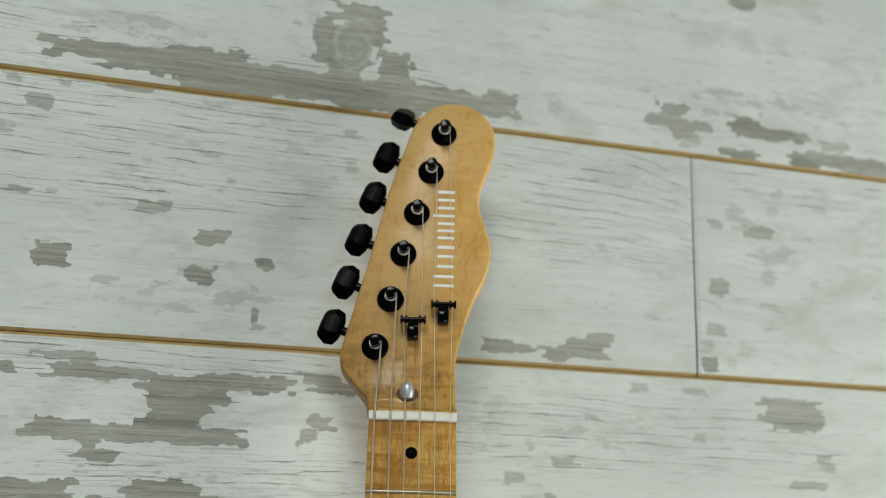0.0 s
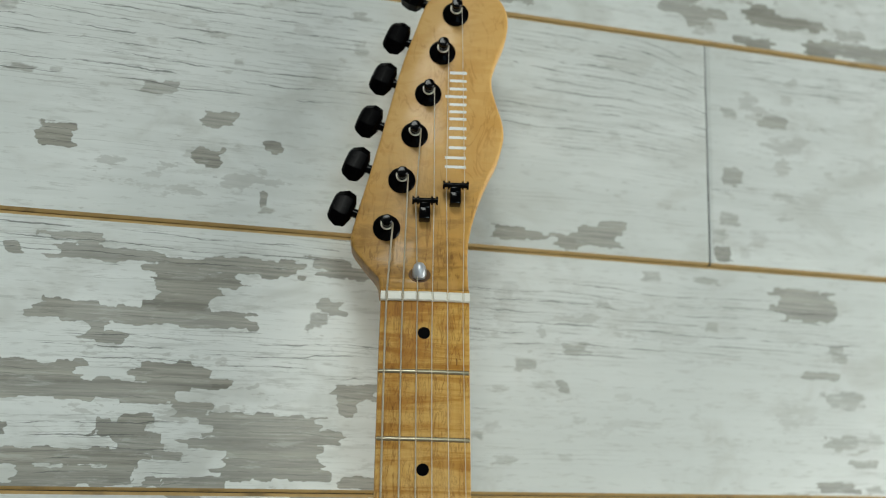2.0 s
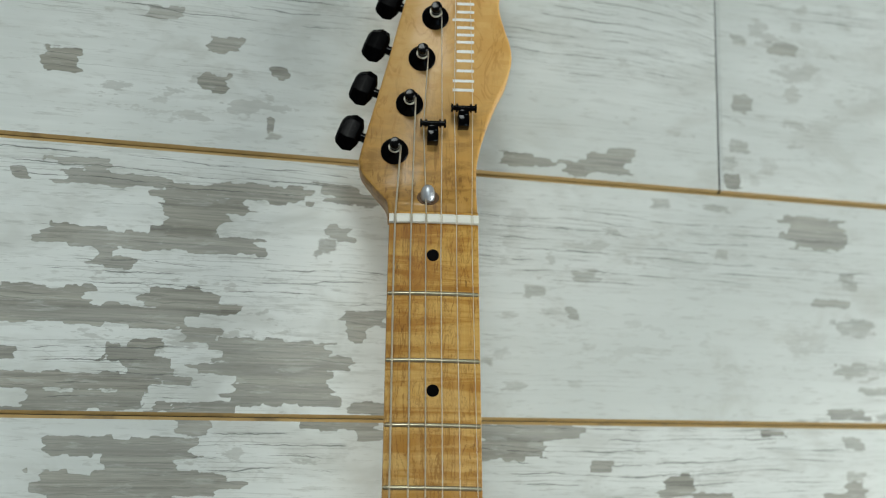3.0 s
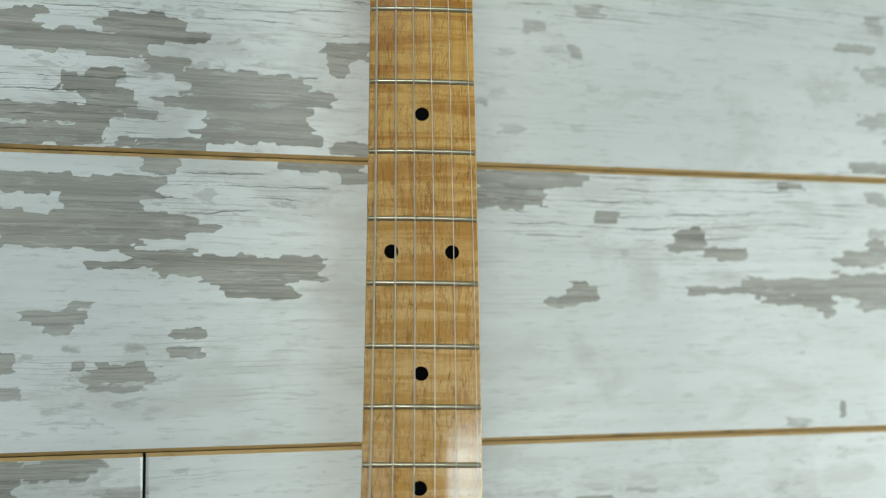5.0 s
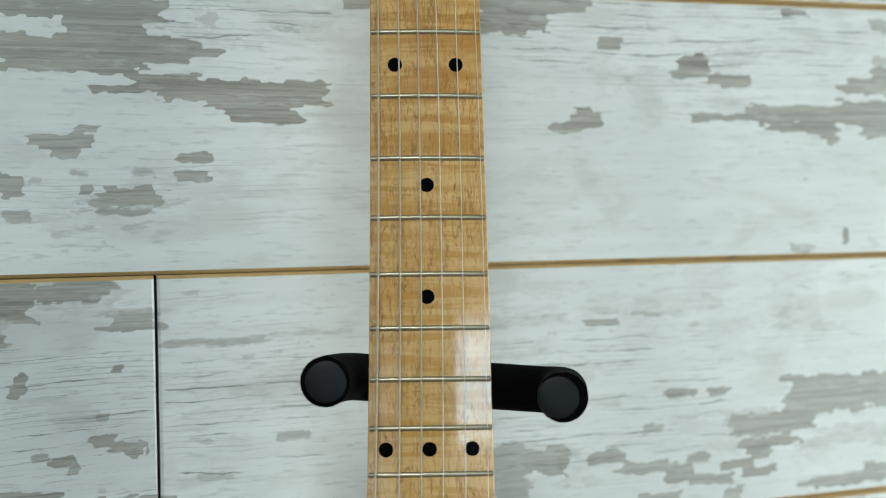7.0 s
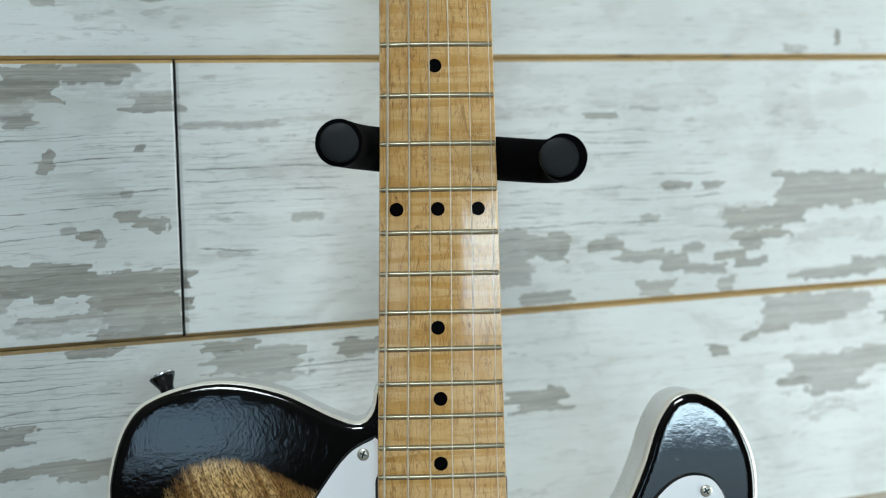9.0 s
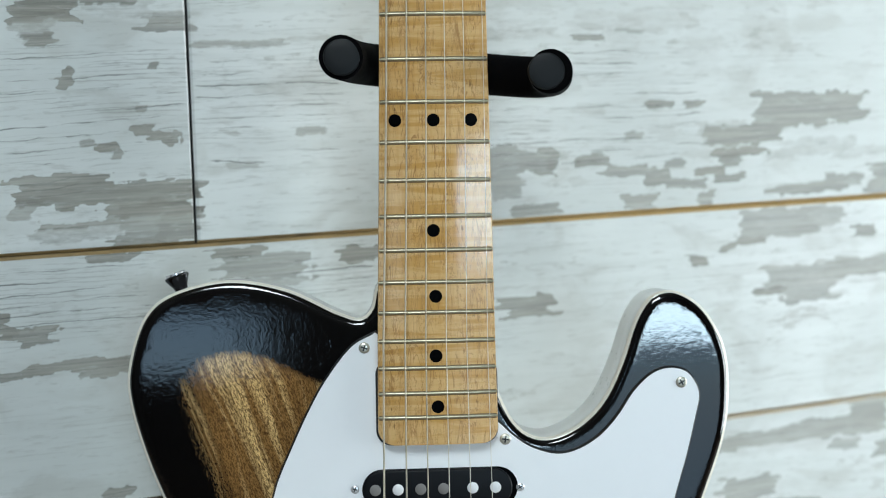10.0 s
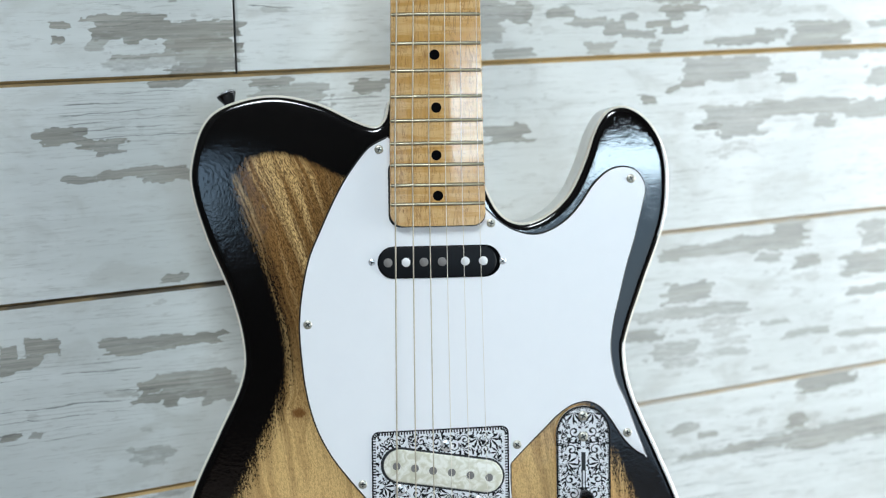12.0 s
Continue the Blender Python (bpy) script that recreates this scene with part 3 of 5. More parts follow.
wear(2, [(-51, 288, 10, 2.5, 0.95), (-38, 283, 15, 2.5, 0.95), (-201, 223, 21, 4.9, 1.05), (-179, 214, 46, 4.3, 0.95), (-131, 223, 16, 5.3, 1), (-113, 220, 10, 1.8, 1.1), (-147, 222, 6, 1.8, 0.95), (-158, 195, 13, 3.2, 1), (-152, 199, 7, 2.9, 1), (-150, 188, 11, 3.7, 0.95), (-183, 181, 36, 3.4, 1), (-177, 171, 28, 3.9, 0.95), (-202, 165, 16, 1.3, 1), (-218, 194, 3, 2.2, 0.95), (-122, 205, 7, 2.4, 0.95), (-118, 208, 9, 1.2, 0.95)])
wear(2, [(-83, 197, 27, 5.7, 0.95), (-98, 188, 25, 1.8, 0.95), (-76, 187, 24, 7.2, 0.95), (-53, 193, 13, 3, 0.95), (-79, 176, 27, 5.3, 0.95), (-123, 167, 16, 3.5, 0.95), (-32, 218, 11, 3.4, 0.95), (-38, 209, 4, 2.8, 0.95), (-29, 169, 13, 2.7, 0.95), (-134, 182, 6, 1.2, 0.95), (55, 270, 5, 10.8, 0.5), (59, 282, 5, 2.6, 0.5), (50, 255, 2, 1.6, 0.5), (100, 248, 7, 3, 0.7), (68, 238, 6, 2.6, 0.7), (80, 226, 6, 1.6, 0.6)])
wear(2, [(92, 226, 3, 2.6, 0.7), (52, 223, 5, 1.6, 0.5), (47, 202, 5, 2.2, 0.5), (40, 197, 3, 1.9, 0.6), (57, 183, 6, 2.2, 0.6), (94, 186, 4, 1.9, 0.5), (103, 207, 4, 2, 0.5), (193, 265, 4, 2.8, 0.7), (151, 295, 5, 2.4, 0.6), (192, 294, 8, 1.4, 0.7), (261, 283, 16, 8.3, 0.8), (253, 291, 19, 1.6, 0.9), (269, 278, 8, 3.6, 1), (242, 280, 6, 1.4, 0.95), (282, 253, 5, 4.7, 0.7), (271, 239, 10, 1.6, 0.8)])
wear(2, [(285, 224, 12, 4.3, 0.6), (285, 197, 12, 3.9, 0.7), (303, 199, 9, 3.2, 0.6), (298, 186, 8, 2.1, 0.7), (280, 170, 12, 2.3, 0.8), (306, 169, 6, 2.1, 0.7), (249, 165, 8, 1.4, 0.7)])
wear(3, [(-124, 159, 7, 3.4, 0.95), (-161, 148, 35, 3.9, 0.95), (-146, 139, 17, 6.3, 0.95), (-156, 130, 42, 4.7, 0.95), (-107, 129, 11, 1.6, 0.95), (-166, 123, 29, 3.1, 0.95), (-148, 121, 9, 1.8, 0.95), (-146, 111, 10, 1, 0.95), (-123, 115, 17, 3.2, 0.95), (-85, 111, 41, 4, 1), (-74, 107, 30, 2.7, 1), (-77, 100, 15, 3.5, 1), (-44, 160, 21, 1.7, 0.95), (-30, 155, 9, 2.5, 0.95), (-47, 148, 6, 1.9, 0.4), (-47, 143, 5, 2.2, 0.4)])
wear(3, [(-80, 132, 5, 1.9, 0.5), (-173, 86, 10, 2.8, 0.8), (-170, 81, 4, 2.3, 0.8), (-161, 92, 5, 1, 0.7), (-112, 79, 8, 1.7, 0.9), (-113, 70, 8, 2, 0.9), (-136, 72, 5, 1.8, 0.6), (-183, 68, 3, 1, 0.6), (-161, 64, 2, 1.9, 0.9), (-165, 72, 4, 1, 0.6), (-141, 61, 12, 3.1, 0.9), (-153, 58, 5, 1.2, 0.8), (-143, 54, 13, 1, 0.7), (-191, 53, 5, 2.3, 0.8), (-193, 67, 4, 3.8, 0.95), (-171, 44, 4, 1.3, 0.6)])
wear(3, [(-127, 43, 5, 1.2, 0.5), (-161, 47, 2, 1, 0.6), (-171, 36, 2, 1, 0.5), (-130, 40, 2, 1.3, 0.5), (63, 158, 27, 4.1, 0.95), (55, 149, 20, 4.9, 0.95), (111, 139, 6, 2.7, 1), (160, 128, 10, 4.9, 1), (176, 121, 9, 2.2, 1), (187, 120, 9, 2.5, 1), (149, 123, 3, 1.5, 0.95), (94, 97, 9, 3.8, 1), (93, 101, 4, 2.4, 1), (82, 94, 5, 1.3, 0.95), (164, 99, 5, 1.7, 0.95), (189, 100, 21, 1.1, 0.95)])
wear(3, [(229, 102, 30, 3.8, 1), (240, 94, 11, 3.2, 0.95), (248, 89, 3, 2.2, 0.95), (218, 95, 11, 1.6, 0.95), (271, 104, 17, 5.8, 1), (273, 118, 13, 3.2, 0.95), (280, 94, 10, 4.5, 0.95), (282, 123, 6, 4.5, 0.95), (227, 159, 7, 1.6, 0.95), (283, 153, 6, 3.2, 0.7), (282, 133, 6, 2.3, 0.7), (120, 120, 2, 1.8, 0.5), (257, 34, 1, 3.8, 0.95), (227, 27, 7, 2.2, 0.7), (164, 32, 4, 2.1, 0.4), (276, 29, 3, 4.1, 0.4)])
wear(3, [(74, 66, 6, 2.9, 0.3)])
wear(4, [(-162, 20, 17, 2.4, 0.95), (-178, 16, 22, 3, 0.95), (-202, 10, 13, 4.8, 0.95), (-207, -5, 8, 2.9, 0.95), (-140, 2, 12, 3.3, 0.8), (-160, 8, 13, 1.6, 0.5), (-195, -27, 3, 2.4, 0.9), (-192, -23, 2, 2.4, 0.95), (-149, -19, 2, 1.1, 0.8), (-190, -22, 1, 1.1, 0.95), (-157, -42, 2, 1.1, 0.8), (-154, -53, 5, 2.1, 0.95), (-144, -56, 6, 1.8, 0.95), (-140, -59, 3, 1.7, 0.95), (-173, -61, 6, 1.8, 0.95), (-170, -65, 2, 2.5, 0.8)])
wear(4, [(-201, -77, 16, 2.2, 0.95), (-167, -86, 32, 3.9, 1), (-151, -91, 21, 6.7, 1), (-141, -103, 10, 8.2, 0.95), (-189, -101, 24, 1, 0.95), (-160, -112, 16, 1.4, 0.95), (-100, -9, 26, 1.3, 0.7), (-59, -7, 21, 1, 0.6), (-105, -74, 9, 1.4, 0.6), (-67, -57, 7, 1.5, 0.7), (-107, -43, 17, 1.4, 0.4), (180, -19, 11, 12.9, 0.25), (101, -9, 10, 1.1, 0.8), (64, 0, 17, 1.8, 0.4), (129, -5, 9, 1.4, 0.7), (104, -51, 10, 3.1, 0.5)])
wear(4, [(147, -49, 8, 1.8, 0.8), (172, -50, 7, 1.3, 0.8), (132, -67, 6, 2.2, 0.7), (206, -69, 23, 5.9, 0.85), (245, -55, 26, 9.4, 0.85), (281, -55, 14, 7.8, 0.85), (206, -80, 15, 2, 0.95), (199, -84, 8, 3, 0.8), (46, -83, 12, 12, 0.75), (66, -81, 8, 4.4, 0.8), (75, -80, 5, 7.2, 0.8), (47, -98, 8, 2.8, 0.7), (104, -81, 10, 2.8, 0.9), (128, -88, 14, 2.2, 0.8), (159, -86, 6, 2.3, 0.8), (146, -93, 7, 4.5, 0.8)])
wear(4, [(168, -98, 17, 2.1, 0.8), (135, -107, 11, 3.6, 0.8), (182, -107, 4, 3.6, 0.8), (69, -108, 12, 2.8, 0.8), (199, -96, 8, 2.3, 0.95), (187, -91, 9, 1.5, 0.95), (257, -105, 26, 2.7, 0.8), (282, -101, 12, 3.1, 0.8), (289, -32, 10, 5.1, 0.3), (206, -34, 8, 2.6, 0.4), (263, 9, 8, 1.5, 0.5), (222, 13, 10, 1.6, 0.4), (-243, -89, 3, 1.9, 0.95), (-242, -80, 5, 1.2, 0.95), (327, -103, 24, 9.5, 0.8), (385, -96, 14, 2.2, 0.8)])
wear(4, [(300, -84, 31, 3, 0.5)])
wear(4, [(-202, 12, 14, 8.0, 0.9), (-166, 16, 21, 5.5, 0.55), (-208, -2, 9, 5.6, 0.6), (-141, 4, 10, 3.9, 0.7), (-198, -83, 24, 6.8, 0.95), (-154, -87, 24, 6.1, 0.9), (-151, -102, 20, 8.7, 0.8), (-194, -105, 19, 3.3, 0.6), (-185, -58, 3, 1.4, 0.7), (-218, -93, 5, 3.6, 0.7)])
wear(4, [(62, -6, 21, 3.0, 0.45), (69, 11, 13, 4.0, 0.3), (132, 0, 38, 6.1, 0.35), (123, -16, 9, 10.2, 0.3), (165, 12, 14, 6.2, 0.35), (223, 2, 15, 19.1, 0.25), (82, -35, 13, 5.0, 0.4), (56, -21, 13, 4.0, 0.3), (194, -68, 15, 7.5, 0.6), (265, -79, 26, 4.9, 0.5)])
wear(5, [(-176, -118, 7, 1.3, 0.95), (-96, -130, 23, 5, 0.8), (-110, -121, 16, 1.9, 0.95), (-39, -126, 12, 3.3, 0.95), (-87, -138, 18, 1.8, 0.7), (-217, -157, 8, 4.1, 0.8), (-175, -119, 13, 1.6, 0.95), (-244, -149, 13, 4.6, 0.95), (-220, -155, 12, 2.2, 0.95), (-235, -177, 12, 1.3, 0.95), (-196, -175, 22, 2.2, 0.95), (-178, -178, 16, 3.7, 0.95), (61, -165, 15, 5.2, 0.95), (236, -126, 25, 7.6, 0.75), (271, -123, 10, 5.6, 0.75), (214, -136, 9, 1.9, 0.95)])
wear(5, [(299, -135, 9, 2.8, 0.85), (343, -118, 16, 3.1, 0.75), (175, -146, 5, 2.3, 0.95), (197, -139, 4, 1.7, 0.95), (246, -161, 23, 6, 0.75), (257, -172, 18, 6.1, 0.75), (227, -169, 10, 1.9, 0.95), (313, -158, 45, 5.3, 0.75), (335, -170, 8, 4, 0.75), (378, -162, 19, 5.4, 0.75), (387, -137, 14, 6.7, 0.75), (374, -200, 6, 4.6, 0.35), (375, -115, 16, 2.6, 0.7), (-180, -246, 7, 2.1, 0.9)])
wear(6, [(-268, -283, 10, 4.5, 0.95), (-277, -293, 7, 3.3, 0.95), (-288, -290, 4, 7.4, 0.95), (-207, -289, 18, 4.6, 1), (-172, -289, 23, 2.7, 0.95), (-190, -318, 15, 3.5, 0.95), (-169, -318, 23, 7.1, 0.85), (-187, -326, 21, 2.3, 1), (-154, -326, 11, 7.9, 0.7), (-185, -331, 4, 2.5, 0.95), (-220, -321, 9, 2.7, 0.6), (-291, -341, 5, 1.7, 0.95), (-274, -342, 3, 1.7, 0.7), (-200, -366, 11, 5.5, 0.6), (-203, -348, 4, 1.4, 0.6), (-242, -383, 4, 3.5, 0.4)])
wear(6, [(224, -264, 35, 4, 0.75), (275, -263, 29, 5.9, 0.8), (306, -257, 14, 10.5, 0.75), (286, -275, 11, 3, 0.75), (323, -281, 11, 4.2, 0.75), (214, -296, 20, 7.2, 0.7), (230, -312, 36, 4.5, 0.7), (240, -322, 15, 3.2, 0.6), (180, -311, 15, 4, 0.6), (175, -326, 15, 4, 0.7), (200, -340, 20, 5.9, 0.7), (210, -351, 15, 3.6, 0.6), (251, -339, 16, 3, 0.6), (257, -348, 13, 2.8, 0.6), (384, -288, 25, 7.6, 0.75), (389, -268, 14, 5.2, 0.7)])
wear(6, [(385, -310, 20, 2.9, 0.7), (326, -340, 22, 2.4, 0.7), (382, -346, 23, 2.2, 0.7), (377, -359, 14, 2.2, 0.6), (283, -364, 8, 2.1, 0.6), (348, -358, 8, 2.9, 0.6), (293, -328, 13, 1.6, 0.7), (386, -258, 14, 4.2, 0.7)])
wear(7, [(344, -381, 25, 6.8, 0.85), (333, -389, 11, 2.9, 0.85), (340, -429, 28, 6.9, 0.85), (386, -428, 26, 7, 0.85), (318, -414, 8, 4.8, 0.95), (285, -428, 33, 3.6, 0.85), (232, -430, 24, 1.9, 0.8), (211, -406, 11, 3.5, 0.8), (235, -413, 10, 2.4, 0.95), (335, -436, 17, 2.5, 0.95), (-191, -394, 11, 3.2, 0.6)])
cracks(0, [(-216, 468, 36, 20), (-44, 470, 71, 11)])
cracks(1, [(-139, 409, 125, 41), (122, 404, 76, 40), (276, 435, 64, 16)])
cracks(2, [(158, 266, 156, 24)])
cracks(2, [(-167, 185, 51, 18), (-120, 292, 110, 14), (-100, 236, 100, 12)])
cracks(3, [(150, 142, 140, 21), (-83, 144, 42, 14)])
cracks(4, [(-86, -43, 43, 35), (-181, -39, 51, 34), (101, -51, 81, 35)])
cracks(5, [(-191, -138, 53, 21), (-79, -132, 49, 16)])
cracks(6, [(-258, -319, 61, 30)])
cracks(7, [(290, -446, 144, 29)])
flecks(4, [(171, -14, 119, 28), (171, -84, 129, 30), (-176, -39, 42, 17)])
flecks(6, [(222, -332, 57, 36), (338, -327, 62, 28), (309, -296, 66, 19)])
flecks(2, [(185, 264, 137, 24), (184, 209, 131, 20), (-165, 234, 52, 9), (-135, 209, 75, 35)])
flecks(5, [(-188, -146, 49, 15), (214, -191, 83, 18)])
flecks(3, [(-140, 56, 52, 16), (-99, 141, 50, 13)])
flecks(1, [(243, 386, 57, 53), (-135, 336, 79, 19)])
flecks(0, [(226, 480, 118, 24), (-159, 477, 64, 17)])
flecks(7, [(315, -410, 86, 29)])

DATUM = 0.68
SEAMS = {1: (446.8, -0.0008), 2: (303.9, -0.001), 3: (163.7, 0.0006), 4: (23.2, -0.004), 5: (-114.3, 0.003), 6: (-250.4, 0.0157), 7: (-385.2, 0.028)}


def seam(k, s):
    """Height of the joint above row k at s along the wall."""
    if k in SEAMS:
        h, a = SEAMS[k]
    elif k < 1:
        h, a = 446.8 + 140 * (1 - k), 0.0
    else:
        h, a = -385.2 - 140 * (k - 7), 0.0
    return DATUM + h / 1000 + a * max(-0.5, min(0.6, s))


JOINTS = {1: (0.1932, -0.0033), 4: (-0.1303, 0.0047)}


def scatter(i, j, seed):
    """A fixed random number from 0 to 1 for each pair of whole numbers."""
    h = np.sin(i * 127.1 + j * 311.7 + seed * 74.7) * 43758.5453
    return h - np.floor(h)


def stepped(u, v, seed):
    """Random steps along u, others for each band of v; from -1 to 1."""
    return scatter(np.floor(u + 0.7 * scatter(np.floor(u * 0.5), 0.0, seed + 3)), np.floor(v), seed) * 2 - 1


def rolling(u, v, seed):
    """Smooth noise from -1 to 1."""
    i, j = np.floor(u), np.floor(v)
    f, g = u - i, v - j
    f, g = f * f * (3 - 2 * f), g * g * (3 - 2 * g)
    lo = scatter(i, j, seed) * (1 - f) + scatter(i + 1, j, seed) * f
    hi = scatter(i, j + 1, seed) * (1 - f) + scatter(i + 1, j + 1, seed) * f
    return (lo * (1 - g) + hi * g) * 2 - 1


def flake_fields(row, x, h, patches):
    """For points at x, h in mm: how far inside a flaked place (1 is 4 mm), how bare the wood is there, flecks and cracks."""
    best, bare = np.full(x.shape, -1.0), np.full(x.shape, 0.8)
    # torn edges: steps across the grain, long ragged ends along it
    px = 5.5 * stepped(h / 3.1, x / 34, row + 1) + 2.2 * stepped(h / 2.0, x / 15, row + 2) + 1.6 * rolling(x / 21, h / 9, row + 3)
    pz = 1.6 * stepped(x / 9.0, h / 16, row + 4) + 0.8 * stepped(x / 4.6, h / 8, row + 5) + 0.7 * rolling(x / 27, h / 11, row + 6)
    for n, (cx, cz, a, b, worn) in enumerate(patches):
        k, q = min(1.0, a / 17 + 0.12), min(1.0, b / 6 + 0.15)
        dx, dz = np.abs(x + px * k - cx) - (a * 1.06 + 0.9), np.abs(h + pz * q - cz) - (b * 1.06 + 0.7)
        d = np.maximum(dx, dz * 1.3)
        round_off = np.hypot(np.maximum(dx + 1.2, 0), np.maximum(dz * 1.3 + 1.2, 0)) - 1.2
        inside = -np.maximum(d, round_off) / 4
        bare = np.where(inside > best, worn * (0.92 + 0.16 * float(scatter(np.float64(n), np.float64(row), 9.0))), bare)
        best = np.maximum(best, inside)
    # a knot: rings of bare and half-bare wood with a crescent of paint beside its core
    for cx, cz, a, b in KNOTS.get(row, ()):
        u, v = (x + 0.35 * px - cx) / a, (h + 0.8 * pz - cz) / b
        far, turn = np.hypot(u, v) + 0.13 * rolling(x / 6, h / 6, row + 12), np.arctan2(v, u)
        core = np.hypot(u + 0.12, v * 0.8 + 0.1)
        best = np.where(far < 1.2, np.maximum((1.02 - far) * 3, np.where(far < 1.0, 0.3, best)), best)
        bare = np.where(far < 1.05, np.where(core < 0.5, 0.62 + 0.25 * np.abs(np.sin(core * 11)), 0.80 + 0.16 * np.sin(far * 9 + turn)), bare)
        chip = (np.abs(far - 0.72) < 0.17) & (np.abs(turn + 0.15) < 0.42) | (np.abs(far - 1.08) < 0.12) & (turn > -1.5) & (turn < -0.2)
        best = np.where(chip, -0.45, best)
    speck = np.zeros(x.shape)
    for cx, cz, a, b in FLECKS.get(row, ()):
        speck = np.maximum(speck, np.clip(1.6 - 1.6 * (((x - cx) / a) ** 2 + ((h - cz) / b) ** 2), 0, 1))
    split = np.zeros(x.shape)
    for cx, cz, a, b in CRACKS.get(row, ()):
        split = np.maximum(split, np.clip(1.9 * (1.1 - np.sqrt(((x - cx) / a) ** 4 + ((h - cz) / b) ** 4)), 0, 1.0 if row < 4 else 0.7))
    # the grain wanders, and dips where it runs into a butt joint
    bend = 0.003 * rolling(x / 140, h / 60, row + 8)
    if row == 1:
        bend = bend + np.where(x < 193, 0.012 * np.clip((x - 120) / 73, 0, 1) ** 2 * np.clip((h - 330) / 70, 0, 1), 0)
    return np.clip(best, -1, 1), bare, speck, split, bend


# where the joints are almost black (1) or still painted (-1)
JOINT_TONE = {5: ((-0.40, -0.02, 0.6),), 6: ((-0.50, 0.05, 1.0), (0.08, 0.60, -1.0)), 7: ((-0.5, -0.20, 0.5), (0.0, 0.60, -1.0))}


def plank(row, s0, s1, lean0=0.0, lean1=0.0):
    rng = random.Random(row * 31 + int(s0 * 100))
    gap, cham, deep = 0.00025, 0.0017, 0.0016
    fine = s1 > -0.36 and s0 < 0.48 and 0 <= row <= 8
    xs = [s0]
    while xs[-1] < s1 - 1e-6:
        inside = fine and -0.36 < xs[-1] < 0.48
        xs.append(min(s1, xs[-1] + (0.00125 if inside else 0.05)))
    nz = 112 if fine else 5
    base_h = (seam(row + 1, 0) - DATUM) * 1000
    pts = WEAR.get(row, [])
    strew = [(rng.uniform(s0, s1) * 1000, rng.uniform(0, 140) + base_h, rng.uniform(10, 60), rng.uniform(4, 14), 0.9) for _ in range(int((s1 - s0) * 16))]
    pts = list(pts) + [p for p in strew if not pts or not -420 < p[0] < 560][:14]
    s = np.array(xs)
    at = np.array([-1, -1] + [j / nz for j in range(nz + 1)] + [2, 2])
    y_of = np.array([0.008, deep] + [0.0] * (nz + 1) + [deep, 0.008])
    nx, m = len(s), len(at)
    lo = np.array([seam(row + 1, v) for v in xs])[:, None] + gap
    hi = np.array([seam(row, v) for v in xs])[:, None] - gap
    z = lo + cham + (hi - lo - 2 * cham) * np.clip(at, 0, 1)[None, :]
    z = np.where(at[None, :] < 0, lo, np.where(at[None, :] > 1, hi, z))
    x, y = np.repeat(s[:, None], m, 1), np.repeat(y_of[None, :], nx, 0)
    x[0] += lean0 * (z[0] - DATUM)
    x[-1] += lean1 * (z[-1] - DATUM)
    # the end of a plank is eased a little
    for e in (0, -1):
        y[e, 2:-2] = 0.0007
    fields = flake_fields(row, x * 1000, (z - DATUM) * 1000, pts)
    joint_tone = np.zeros(x.shape)
    for k, cols in ((row, slice(m // 2, m)), (row + 1, slice(0, m // 2))):
        for a, b, much in JOINT_TONE.get(k, ()):
            joint_tone[:, cols] += much * np.clip(np.minimum(x[:, cols] - a, b - x[:, cols]) / 0.05, 0, 1)
    verts = np.stack((x, y, z), -1).reshape(-1, 3)
    i, j = np.meshgrid(np.arange(nx - 1), np.arange(m - 1), indexing="ij")
    c = (i * m + j).ravel()
    quads = np.stack((c, c + m, c + m + 1, c + 1), -1)
    index = np.where((j >= 2) & (j < m - 3), 0, 1).ravel().tolist() + [2, 2]
    last = (nx - 1) * m
    me = bpy.data.meshes.new("plank")
    me.from_pydata(verts.tolist(), [], quads.tolist() + [tuple(range(m)), tuple(last + q for q in reversed(range(m)))])
    me.polygons.foreach_set("material_index", index)
    for name, values in zip(("wear", "bare", "flecks", "cracks", "bend", "joint_tone"), (*fields, joint_tone)):
        layer = me.attributes.new(name, 'FLOAT', 'POINT')
        layer.data.foreach_set("value", np.ascontiguousarray(values, dtype=np.float32).ravel())
    for mt in (PLANK, BARE_EDGE, JOINT):
        me.materials.append(mt)
    me.update()
    ob = new("plank", me)
    ob.parent = wall
    return ob


for row in range(-8, 12):
    if seam(row, 0) < 0.02 or seam(row + 1, 0) > H - 0.02:
        continue
    rng = random.Random(row + 77)
    cut = JOINTS.get(row, (rng.choice((-0.75, 0.85)) + rng.uniform(-0.15, 0.15), 0.0))
    cuts = [(X0 + 0.01, 0.0)] + [(cut[0] + d, cut[1]) for d in (-1.38, 0, 1.38) if X0 + 0.1 < cut[0] + d < X1 - 0.1] + [(X1 - 0.01, 0.0)]
    for (a, la), (b, lb) in zip(cuts, cuts[1:]):
        plank(row, a + 0.00072, b - 0.00072, la, lb)

# ---- electric guitar ----
GUITAR = pose(-0.0182, -0.0709, 0.9421, -7.7, 0.665, -16.789)
guitar = new("electric_guitar")
guitar.matrix_world = GUITAR
cam.data.dof.focus_object = guitar
tagged(guitar, "black and brown burst electric guitar leaning on a stand", "guitar")


def fret_z(n):
    return -0.648 * (1 - 2 ** (-n / 12))


RADIUS = 0.241
END = -0.4685


def half(z):
    return 0.0222 + 0.0062 * (-z / 0.4553)


def bow(z):
    """The neck is not quite straight: how far it stands to the treble side at z."""
    return math.sin(math.pi * max(0.0, min(1.0, (-z - .03) / .39)))


